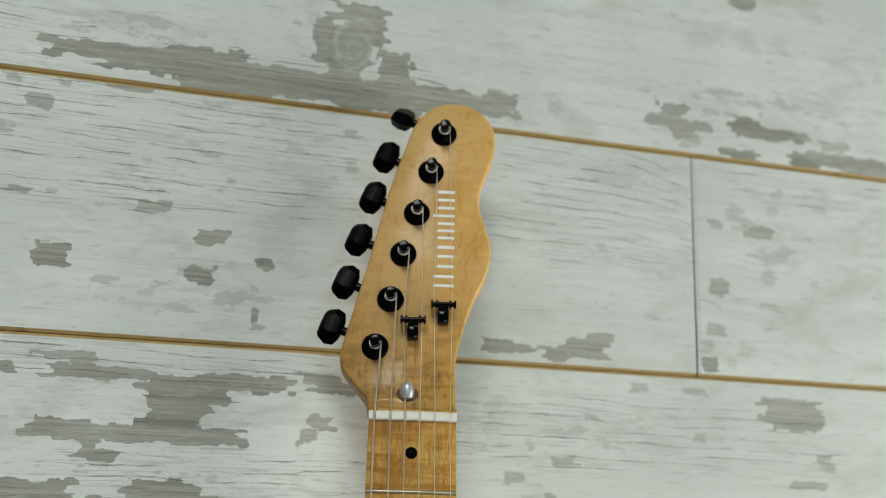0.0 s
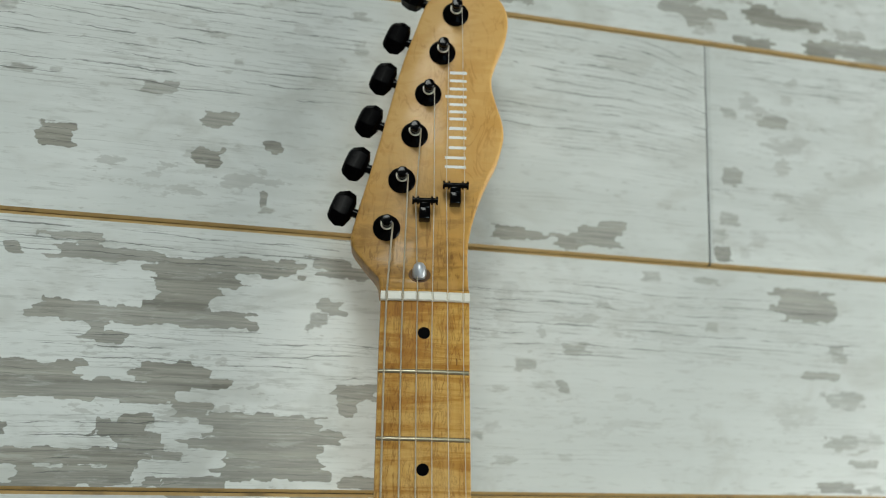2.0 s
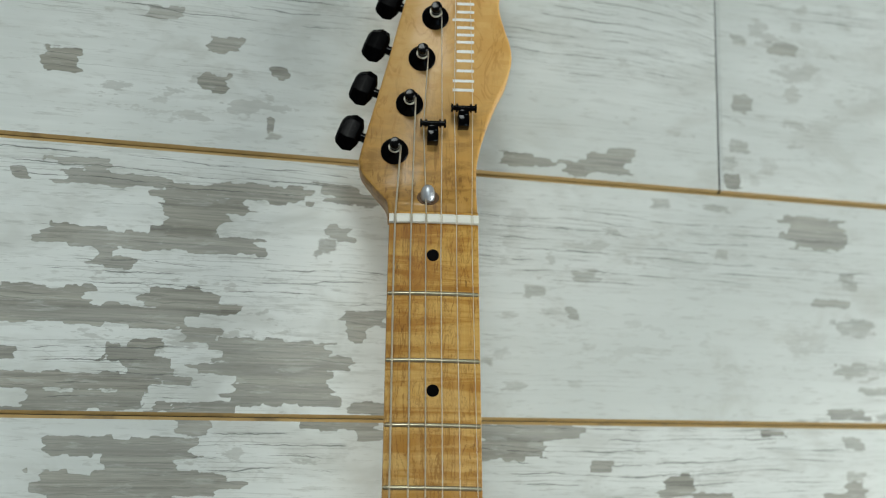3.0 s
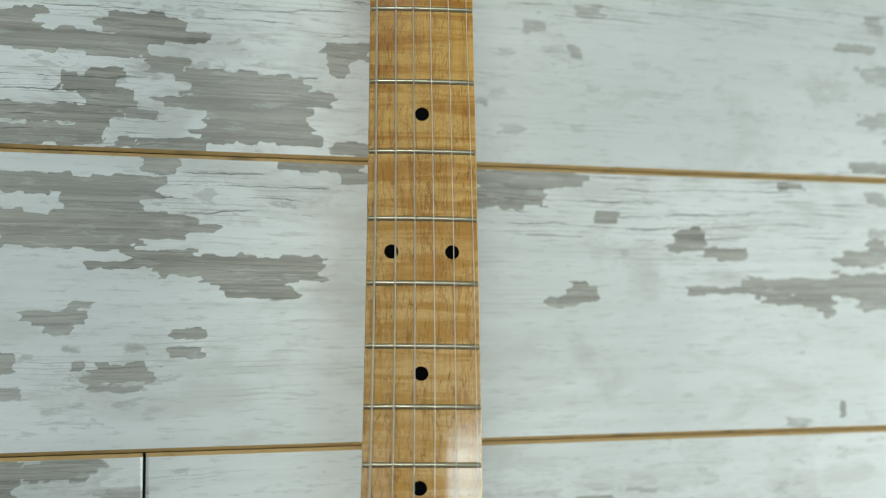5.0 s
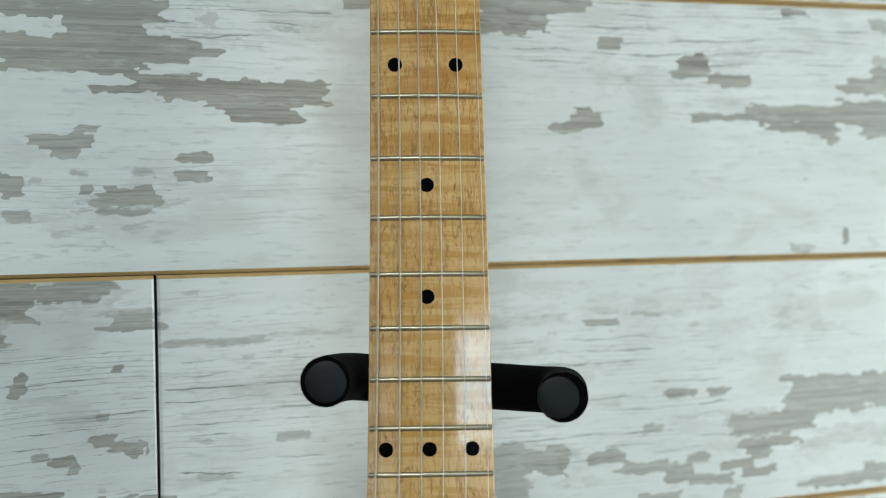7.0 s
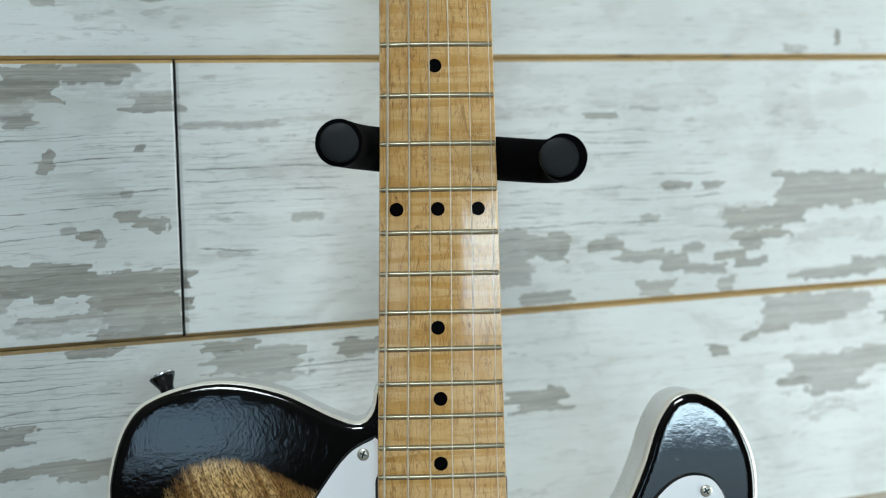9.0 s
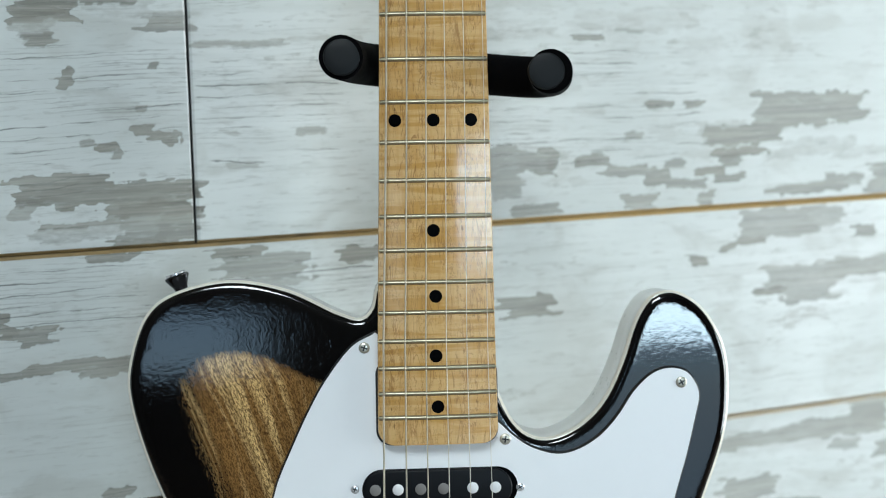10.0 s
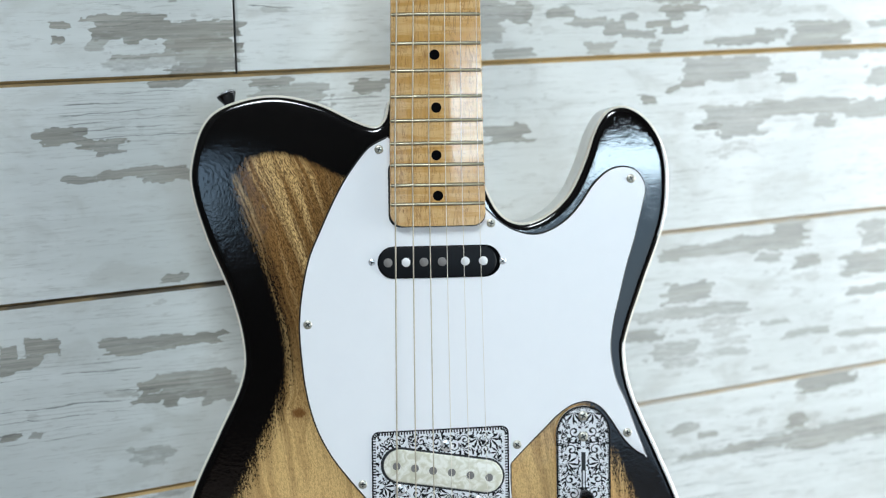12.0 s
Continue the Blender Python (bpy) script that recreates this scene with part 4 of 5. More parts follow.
def crown(x):
    """Depth of the curved fretboard at x."""
    return RADIUS - math.sqrt(RADIUS * RADIUS - x * x)


# body
LEFT = mm((-21, -387.5), (-26.8, -390.5), (-29.4, -396), (-30.6, -402.5), (-36, -407.8), (-47, -404.8), (-72, -393), (-100, -388.3), (-127, -394.5), (-140.5, -406.5), (-147.8, -430),
          (-147, -448), (-139.3, -475), (-126, -509.3), (-119.3, -540), (-121.8, -562.7), (-137, -595), (-153.3, -631), (-163, -672), (-159, -718), (-138, -757), (-98, -784), (-40, -795))
RIGHT = mm((30, -796), (95, -787), (140, -760), (162, -718), (163, -682), (147.3, -639), (136.4, -613.3), (120.0, -575), (115.5, -550.5), (118.0, -535),
           (128.0, -506), (140.5, -471), (143.7, -446), (142.2, -427), (135.6, -412), (127.5, -402.8), (117, -397.6), (107.4, -399.2), (101.3, -405.5), (96.4, -415), (91.3, -430), (83.6, -446.8), (74.8, -457.8),
           (64, -465.2), (53.5, -468.2), (44.5, -466.2), (37.5, -460), (32.5, -451), (29.4, -443), (26.5, -437), (20, -431))
BODY = spline(LEFT + RIGHT, 0.0025)
FRONT, BACK = 0.0095, 0.0505
body = part("body", plate(BODY, [(0.006, BACK), (0.0015, BACK - .001), (0, BACK - .005), (0, FRONT + .0052)], (True, False)), SIDE, guitar, "white lacquered body side", 40)
part("binding", plate(BODY, [(0.0002, FRONT + .0054), (-0.0001, FRONT + .005), (-0.0001, FRONT + .0026), (0.0005, FRONT + .0018), (0.0013, FRONT + .0015), (0.0013, FRONT + .0054)], (False, False)), CREAM, body, "cream edge binding", 50)


def body_top():
    ins = [(0.0012, FRONT + .006), (0.0012, FRONT + .0016), (0.0018, FRONT + .0008), (0.0028, FRONT + .0003), (0.004, FRONT + .0001), (0.0056, FRONT)]
    bm = plate(BODY, ins, (False, True))
    cap = [f for f in bm.faces if len(f.verts) > 6]
    for k in range(-33, 34):
        geom = [f for f in bm.faces if len(f.verts) > 4 or f in cap]
        geom = [f for f in bm.faces if all(abs(v.co.y - FRONT) < 1e-6 for v in f.verts)]
        geom += list({e for f in geom for e in f.edges}) + list({v for f in geom for v in f.verts})
        bmesh.ops.bisect_plane(bm, geom=geom, plane_co=(k * .005, 0, 0), plane_no=(1, 0, 0), dist=1e-5)
    for k in range(77, 160):
        geom = [f for f in bm.faces if all(abs(v.co.y - FRONT) < 1e-6 for v in f.verts) and min(v.co.z for v in f.verts) < -k * .005 < max(v.co.z for v in f.verts)]
        geom += list({e for f in geom for e in f.edges}) + list({v for f in geom for v in f.verts})
        if geom:
            bmesh.ops.bisect_plane(bm, geom=geom, plane_co=(0, 0, -k * .005), plane_no=(0, 0, 1), dist=1e-5)
    for v in bm.verts:
        v.co.y += .65 * max(0.0, v.co.z + .447) ** 2
    ring = np.array([(p.x, p.y) for p in BODY])
    co = np.array([(v.co.x, v.co.z) for v in bm.verts])
    far = [np.hypot(ring[:, 0] - x, ring[:, 1] - z) for x, z in co]
    dist, near = np.array([d.min() for d in far]), np.array([ring[d.argmin(), 1] for d in far])
    # the dark rim is wider along the upper edge, and its border crisper there
    t = np.clip((near + 0.440) / 0.035, 0, 1)
    t = t * t * (3 - 2 * t)
    wide = 0.0245 + 0.0090 * t
    values = np.clip((dist - wide) / (0.0125 - 0.0090 * t), -3, 3)
    ob = part("top", bm, BURST, body, "glossy black burst over brown stained wood", 40)
    at = ob.data.attributes.new("burst", 'FLOAT', 'POINT')
    at.data.foreach_set("value", values.astype(np.float32))
    return ob


body_top()


def screw(x, z, y, r, parent, material=CHROME, turn=0.4):
    """Domed cross-head screw."""
    sc = part("screw", lathe([(r, y), (r, y - r * .12), (r * .85, y - r * .26), (r * .5, y - r * .32), (0, y - r * .34)], x, z, 20), material, parent)
    bm = bmesh.new()
    for a in (turn, turn + math.pi / 2):
        b2 = bmesh.new()
        box((-r * .6, y - r * .36, -r * .13), (r * .6, y - r * .2, r * .13), bm=b2)
        bmesh.ops.transform(b2, matrix=Matrix.Translation((x, 0, z)) @ Matrix.Rotation(a, 4, 'Y'), verts=b2.verts[:])
        me = bpy.data.meshes.new("slot")
        b2.to_mesh(me)
        b2.free()
        bm.from_mesh(me)
        bpy.data.meshes.remove(me)
    part("slot", bm, PLY, sc, "", None)
    return sc


# pickguard
PG_A = mm((-29.0, -414), (-41.4, -420.9), (-53.5, -435.9), (-62.3, -451), (-71.1, -469.5), (-78.3, -486.3), (-82.6, -504), (-84.9, -521), (-85.1, -538), (-82.5, -566), (-77.2, -588.2), (-69, -606), (-59, -620.4), (-44, -639))
PG_B = mm((43, -640), (43, -617))
PG_C = mm((43.5, -616), (52.6, -606.6), (63.3, -596.3), (72.1, -587.7), (81, -581.6), (90, -579.6), (96, -581.5), (100.4, -585.1), (105.7, -592.4), (112.8, -603.3), (119.9, -610.7), (127.6, -615.6))
PG_D = mm((128.1, -615), (121.7, -598.2), (114.6, -578.4), (109.3, -565.9), (106.6, -552), (106.5, -541.1), (108.7, -527.1), (112.2, -513.2), (116.5, -495.8), (121.8, -478.5), (127, -457.8), (128.7, -449.2), (127, -442.3), (121.8, -436.2), (113, -434.4),
          (104.3, -437.3), (95.6, -445.2), (88.6, -455.4), (81.6, -463.7), (74.6, -469.3), (65.8, -473.6), (57.2, -474.7), (46.8, -471.8), (38.2, -466.5), (30.0, -458.8))
PICKGUARD = spline(PG_A) + spline(PG_B, 0.01) + spline(PG_C) + spline(PG_D)
GUARD = FRONT - 0.0021
pickguard = part("pickguard", plate(PICKGUARD, [(-0.0002, FRONT - .0001), (0, GUARD + .0012), (0.0008, GUARD + .0002), (0.0009, GUARD)], (True, True), [1, 1, 0, 0, 0]), [WHITE, PLY], guitar, "white pickguard with a black ply edge", None)
for i, (x, z) in enumerate(((-34.7, -422), (119.2, -442.2), (32.6, -467.7), (-79.9, -527), (-48.7, -625.9), (46.6, -604.5), (115.5, -599.3))):
    screw(x / 1000, z / 1000, GUARD, 0.0027, pickguard, NICKEL, 0.35 + i * 0.7)


# dark gap round the heel of the neck, its shade drawn by a black sheet
pocket = []
for cx, cz, a0 in ((.0218, -.4622, 3), (.0218, -.435, 0), (-.0221, -.435, 1), (-.0221, -.4622, 2)):
    for j in range(7):
        a = math.pi / 2 * (a0 + j / 6)
        pocket.append(Vector((cx + .0075 * math.cos(a), cz + .0072 * math.sin(a))))
part("neck_gap_shade", plate(pocket, [(0, GUARD + .0004), (0, GUARD - .0002)]), PLY, pickguard, "black sheet painted as the dark gap round the neck", None)


# neck and fretboard in one piece of maple
def neck_mesh():
    bm = bmesh.new()
    zs = [0.004, 0.0] + [-0.02 * i for i in range(1, 23)] + [END + .008 * (1 - math.sin(a * math.pi / 16)) for a in range(0, 9)]
    loops = []
    for z in zs:
        w = half(z)
        if z < END + .008:
            w -= .008 * (1 - math.sqrt(max(0, 1 - ((END + .008 - z) / .008) ** 2)))
        sec = [(w * k / 8, crown(w * k / 8)) for k in range(-8, 9)]
        e = crown(w)
        sec += [(w + .0003, e + .0006), (w + .0003, e + .006)]
        sec += [((w + .0003) * math.cos(a), e + .006 + (.0215 - e - .006) * math.sin(a)) for a in (math.pi * k / 14 for k in range(1, 14))]
        sec += [(-w - .0003, e + .006), (-w - .0003, e + .0006)]
        loops.append([bm.verts.new((x * (1 - .016 * bow(z)) + .0011 * bow(z), y, z)) for x, y in sec])
    n = len(loops[0])
    for a, b in zip(loops, loops[1:]):
        for i in range(n):
            bm.faces.new((a[i], a[(i + 1) % n], b[(i + 1) % n], b[i]))
    bm.faces.new(loops[0])
    bm.faces.new(loops[-1])
    return bm


neck = part("neck", neck_mesh(), MAPLE, guitar, "amber lacquered flamed maple neck and fretboard", 50)


def fret_mesh(n):
    z = fret_z(n) - .00275 * max(0.0, 1 - n / 5)
    w, side = half(z) * (1 - .016 * bow(z)) + .0001, .0011 * bow(z)
    bm = bmesh.new()
    loops = []
    for k in range(-9, 10):
        x = w * k / 9
        r = 0.72 if abs(k) == 9 else 1.0
        loops.append([bm.verts.new((x + side, crown(x) - .0011 * r * math.sin(a) + .0003, z + .00086 * r * math.cos(a))) for a in (math.pi * j / 8 for j in range(9))])
    for a, b in zip(loops, loops[1:]):
        for j in range(8):
            bm.faces.new((a[j], a[j + 1], b[j + 1], b[j]))
    bm.faces.new(loops[0])
    bm.faces.new(loops[-1])
    # dark grime line where the wire meets the wood
    rows = []
    for k in range(-9, 10):
        x = w * .985 * k / 9
        rows.append([bm.verts.new((x + side, crown(x) - d, z + e)) for e, d in ((-.00118, .00002), (-.0008, .0002), (.0008, .0002), (.00118, .00002))])
    for a, b in zip(rows, rows[1:]):
        for j in range(3):
            bm.faces.new((a[j], a[j + 1], b[j + 1], b[j])).material_index = 1
    return bm


for n in range(1, 22):
    part("fret", fret_mesh(n), [FRETWIRE, SLOT], neck)


def inlay(x, z, r=0.0031):
    c = crown(x)
    slope = math.asin(x / RADIUS)
    bm = lathe([(r, .0002), (r, -.00006), (0, -.00006)], 0, 0, 28)
    bmesh.ops.transform(bm, matrix=Matrix.Translation((x, c, z)) @ Matrix.Rotation(slope, 4, 'Z'), verts=bm.verts[:])
    part("inlay_dot", bm, DOT, neck)


for n, xs, off in ((1, (-.0003,), -.0006), (3, (.0004,), -.0004), (5, (-.0126, .0137), -.0007), (7, (.0005,), .0012), (9, (.0001,), .0018), (12, (-.0180, .0003, .0183), .0008), (15, (-.0006,), .0012), (17, (-.0001,), .0004), (19, (-.0005,), -.0008), (21, (0,), -.0008)):
    for x in xs:
        inlay(x, (fret_z(n - 1) + fret_z(n)) / 2 + off)

# nut
bm = bmesh.new()
loops = []
NUT_X = (-.0196, -.0115, -.0040, .0035, .0113, .0191)
stations = [(.0226 * k / 8, 0.0) for k in range(-8, 9) if all(abs(.0226 * k / 8 - q) > .001 for q in NUT_X)]
for q in NUT_X:
    stations += [(q - .00075, 0.0), (q - .0005, .0009), (q + .0005, .0009), (q + .00075, 0.0)]
for x, cut in sorted(stations):
    c = crown(x)
    loops.append([bm.verts.new(q) for q in ((x, c + .002, -.0022), (x, c - .0012 + cut, -.0022), (x, c - .0018 + cut, -.0016), (x, c - .0018 + cut, .0017), (x, c - .001 + cut, .0027), (x, c + .002, .0027))])
for a, b in zip(loops, loops[1:]):
    for j in range(6):
        bm.faces.new((a[j], a[(j + 1) % 6], b[(j + 1) % 6], b[j]))
bm.faces.new(loops[0])
bm.faces.new(loops[-1])
part("nut", bm, BONE, neck, "white bone nut")

# headstock
HEAD = spline(mm((-23, 3), (-23.9, 9), (-26, 12.5), (-31.3, 18.8), (-37.2, 26.8), (-38.5, 32), (-37.9, 39.2), (-26.3, 84.7), (-15.4, 129.9), (-8.2, 153.2), (-2.3, 170.3), (3.9, 178.4), (10.2, 182.6), (18.2, 184.4), (27.9, 183.3), (36, 178.5),
                 (41.5, 170.6), (43.1, 161.5), (41.8, 151.3), (37.7, 140.7), (34.7, 130.3), (34.4, 121.9), (36.9, 111.9), (40, 102), (40.7, 92.1), (38, 80.6), (33.5, 70.8), (29, 59.4), (25.5, 48.2), (22.8, 35.6), (22, 26.4), (22, 10.5), (22.4, 3)), 0.002)
FACE = 0.0085


def headstock_mesh():
    bm = plate(HEAD, [(0.002, .0225), (0.0005, .0222), (0, .021), (0, FACE + .002), (0.0005, FACE + .0007), (0.0017, FACE)], (True, True))
    for k in range(2, 24):
        geom = bm.faces[:] + bm.edges[:] + bm.verts[:]
        bmesh.ops.bisect_plane(bm, geom=geom, plane_co=(0, 0, k * .002), plane_no=(0, 0, 1), dist=1e-5)
    for v in bm.verts:
        t = max(0.0, min(1.0, (v.co.z - .009) / .026))
        lift = .0070 * (1 - t) ** 2
        if v.co.y < .015:
            v.co.y -= lift
    return bm


head = part("headstock", headstock_mesh(), HEAD_MAPLE, guitar, "pale maple headstock with a curved step behind the nut", 40)

# decal: plain bars in place of the lettering
for z0, z1, x0 in ((73.8, 75.4, 9.4), (79.0, 80.6, 9.4), (84.8, 86.4, 11.4), (90.6, 92.2, 11.4), (95.8, 97.6, 11.4), (101.4, 103.0, 11.4), (105.6, 107.2, 11.4), (109.8, 111.4, 11.4), (114.4, 116.0, 9.0), (119.0, 120.6, 11.4), (123.8, 125.4, 11.4), (128.4, 130.2, 11.4)):
    part("decal_bar", box((x0 / 1000, FACE - .00012, z0 / 1000), (.0206, FACE + .0003, z1 / 1000), .0001, segments=1), LETTER, head, "", None)

# truss rod bullet in its hollow, whose shade is a dark disc
bm = lathe([(0, -.0003), (0.0057, -.0003), (0.0057, .0008)], 0, 0, 28)
bmesh.ops.transform(bm, matrix=Matrix.Translation((-.0030, .0032, .0126)) @ Matrix.Rotation(radians(-24), 4, 'X') @ Matrix.Diagonal((1, 1, .85, 1)), verts=bm.verts[:])
part("truss_hollow_shade", bm, plain("hollow_shade_wood", (0.10, 0.05, 0.02), 0.7), head, "dark disc painted as the shade of the drilled hollow")
bm = lathe([(0, -.0050), (.0017, -.0046), (.0029, -.0033), (.0036, -.0012), (.0037, .0012), (.0031, .0034), (.0016, .0043), (0, .0044)], 0, 0, 24)
bmesh.ops.transform(bm, matrix=Matrix.Translation((-.0032, .0016, .0138)) @ Matrix.Rotation(radians(-78), 4, 'X'), verts=bm.verts[:])
part("truss_rod_nut", bm, plain("grey_metal", (0.50, 0.52, 0.56), 0.4, 0.5), head, "grey bullet truss rod nut")

# tuners
PEGS = mm((14.0, 164.6), (7.1, 141), (-.2, 116), (-7, 91.9), (-13.2, 65.8), (-20.5, 39.1))
BUTTONS = mm((-9.2, 177.6), (-17.8, 153.2), (-24.6, 128.3), (-31.5, 102.8), (-37.6, 77.9), (-44.1, 52.5))
for i, ((x, z), (kx, kz)) in enumerate(zip(PEGS, BUTTONS)):
    tuner = part("tuner", lathe([(.0072, FACE + .0002), (.0072, FACE - .0007), (.0065, FACE - .0014), (.0048, FACE - .0019), (.0036, FACE - .0026), (.0030, FACE - .0028)], x, z, 32), BLACK, head, "black tuning machine")
    part("post", lathe([(.0031, FACE - .001), (.0030, FACE - .006), (.0024, FACE - .0075), (.0023, FACE - .0095), (.0029, FACE - .011), (.0029, FACE - .0135), (.0022, FACE - .0143), (0, FACE - .0145)], x, z, 24), BLACK, tuner)
    bm = lathe([(.0026, FACE - .0066), (.0033, FACE - .0068), (.0033, FACE - .0072), (.0026, FACE - .0074)], x, z, 20)
    part("string_winding", bm, STEEL, tuner)
    u = Vector((-0.93, 0, 0.36)).normalized()
    c = Vector((kx, .018, kz))
    part("shaft", tube([c - u * -.004, c - u * .012, c - u * .02], [.0022, .0026, .003], 12), BLACK, tuner)
    # faceted button
    bm = bmesh.new()
    prof = [(-.0062, .0050, .0028), (-.0044, .0096, .0048), (.0000, .0108, .0052), (.0046, .0084, .0042), (.0060, .0064, .0026)]
    loops = []
    turn = (0.85, 0.12, 0.1, 0.15, 0.1, 0.05)[i]
    v, w = Vector((u.z, 0, -u.x)), Vector((0, 1, 0))
    cs, sn = math.cos(turn), math.sin(turn)
    for t, a, b in prof:
        ring = []
        for p, q in ((a * .94, b * .45), (a * .55, b), (-a * .45, b), (-a, 0), (-a * .45, -b), (a * .55, -b), (a * .94, -b * .45)):
            ring.append(bm.verts.new(c + u * t + v * (p * cs - q * sn) + w * (p * sn + q * cs)))
        loops.append(ring)
    for a, b in zip(loops, loops[1:]):
        for k in range(7):
            bm.faces.new((a[k], a[(k + 1) % 7], b[(k + 1) % 7], b[k]))
    bm.faces.new(loops[0])
    bm.faces.new(loops[-1])
    bmesh.ops.bevel(bm, geom=bm.edges[:], offset=.00025, segments=1, affect='EDGES')
    part("tuning_button", bm, BUTTON, tuner, "faceted glossy black button", 12)

# string trees
for x, z in ((-.0010, .0497), (.0149, .0587)):
    tree = part("string_tree", box((x - .0029, FACE - .0066, z - .0068), (x + .0029, FACE + .0002, z + .0012), .0005), BLACK, head, "black roller string tree")
    bm = tube([(x - .0062, FACE - .0062, z + .0032), (x + .0062, FACE - .0062, z + .0032)], .0014, 14)
    part("roller", bm, BLACK, tree)
    for sx in (-.0062, -.0036, .0036, .0062):
        part("roller_flange", tube([(x + sx - .0005, FACE - .0062, z + .0032), (x + sx + .0005, FACE - .0062, z + .0032)], .0023, 14), BLACK, tree)
    part("arm", box((x - .0028, FACE - .0068, z - .001), (x + .0028, FACE - .0045, z + .0042), .0004), BLACK, tree)

# strings
BRIDGE_X = (-.0287, -.0173, -.0063, .0046, .0154, .0264)
GAUGE = (.00047, .00039, .00032, .00021, .00017, .00014)
for i in range(6):
    def at(z):
        f = -z / .648
        x = NUT_X[i] + (BRIDGE_X[i] - NUT_X[i]) * f
        return (x + .0023 * bow(z), crown(NUT_X[i]) - .0022 - .0062 * f, z)
    k = 5 - i
    px, pz = PEGS[k]
    pts = [at(-.655)] + [at(-.5 + .04 * k) for k in range(13)] + [(NUT_X[i], crown(NUT_X[i]) - .0018, -.002), (NUT_X[i], crown(NUT_X[i]) - .0016, .0015)]
    if i in (2, 3):
        pts.append((-.0010 + (-.0048 if i == 2 else .0048), FACE - .0045, .0529))
    if i in (4, 5):
        pts.append((.0149 + (-.0048 if i == 4 else .0048), FACE - .0045, .0619))
    pts += [(px + .0030, FACE - .0086, pz - .001), (px + .0022, FACE - .0086, pz + .0018)]
    part("string", tube(pts, GAUGE[i], 8), WOUND if i < 3 else STEEL, guitar, "wound steel string" if i < 3 else "plain steel string")


# pickups
def capsule(x0, x1, z, r, tilt=0.0, n=14):
    """Outline of a bar with round ends."""
    pts = []
    for cx, a0 in ((x1, -math.pi / 2), (x0, math.pi / 2)):
        for j in range(n + 1):
            a = a0 + math.pi * j / n
            pts.append(Vector((cx + r * math.cos(a), z + r * math.sin(a))))
    c = Vector(((x0 + x1) / 2, z))
    turn = Matrix.Rotation(tilt, 2)
    return [c + turn @ (p - c) for p in pts]


PU = GUARD - .0004
# black sheet stands for the shade in the gap beside the pickup
line = capsule(-.0272, .0285, -.4906, .0098)
part("pickup_gap_shade", plate(line, [(0, GUARD + .0005), (0, GUARD - .0001)]), DOT, pickguard, "black sheet painted as the dark gap beside the pickup", None)
pickup = part("neck_pickup", plate(capsule(-.0272, .0262, -.4906, .0094), [(0, FRONT), (0, PU - .0008), (.0005, PU - .0013), (.001, PU - .0014)]), BOBBIN, guitar, "black single coil neck pickup")
for i, x in enumerate((-30.6, -19.7, -8.8, 2.2, 16.3, 27.3)):
    dull = i in (0, 2, 3)
    part("pole_piece", lathe([(.0027, PU), (.0027, PU - .0017), (.0024, PU - .0019), (0, PU - .0019)], x / 1000, -.4905, 20), POLE_GREY if dull else POLE, pickup, "dull grey pole piece" if dull else "bright steel pole piece")
screw(-.0404, -.4900, GUARD, .0020, pickguard, CHROME, 0.3)
screw(.0394, -.4911, GUARD, .0020, pickguard, CHROME, 1.0)

# bridge plate with engraved scrolls
PLATE_Y = GUARD - .0006
bridge_line = []
for cx, cz, a0 in ((.0370, -.5968, 0), (-.0384, -.5982, 1), (-.0392, -.6900, 2), (.0370, -.6900, 3)):
    for j in range(7):
        a = math.pi / 2 * (a0 + j / 6)
        bridge_line.append(Vector((cx + .0042 * math.cos(a), cz + .0042 * math.sin(a))))
bridge = part("bridge_plate", plate(bridge_line, [(0, FRONT), (0, PLATE_Y + .0003), (.0003, PLATE_Y)]), SILVER, guitar, "engraved silver bridge plate")


def ribbon(bm, pts, widths, y):
    """A flat strip, a hair proud of the plate."""
    pts = [Vector(p) for p in pts]
    rows = []
    for i, p in enumerate(pts):
        d = pts[min(i + 1, len(pts) - 1)] - pts[max(i - 1, 0)]
        n = Vector((-d.y, d.x)).normalized() * widths[i] / 2
        rows.append((bm.verts.new((p.x + n.x, y, p.y + n.y)), bm.verts.new((p.x - n.x, y, p.y - n.y))))
    for a, b in zip(rows, rows[1:]):
        bm.faces.new((a[0], a[1], b[1], b[0]))


def comma(bm, c, a, length, width, bend, y):
    """A cut that swells from a hair line and ends round, bending as it goes."""
    pts, p, n = [], Vector(c), 7
    for i in range(n + 1):
        pts.append(p.copy())
        d = a + bend * i / n
        p = p + Vector((math.cos(d), math.sin(d))) * length / n
    ribbon(bm, pts, [width * w for w in (.12, .3, .55, .8, 1.0, 1.0, .75, .2)], y)


def scroll(bm, x, z, size, turn, hand, y, turns=1.3):
    """A thin curl that ends in a drop, with leaves fanning off its back."""
    def spot(t, off=0.0):
        r = size * (1 - t) ** 0.85 + off
        a = turn + hand * t * turns * 2 * math.pi
        return Vector((x + r * math.cos(a), z + r * math.sin(a))), a
    n = 20
    ribbon(bm, [spot(i / n * .95)[0] for i in range(n + 1)], [size * (0.15 + 0.34 * (i / n) ** 2.5) for i in range(n + 1)], y)
    for j in range(5):
        c, a = spot(.02 + j * .10, size * .20)
        comma(bm, c, a + hand * .55, size * (1.05 - .08 * j), size * .36, hand * 1.0, y)


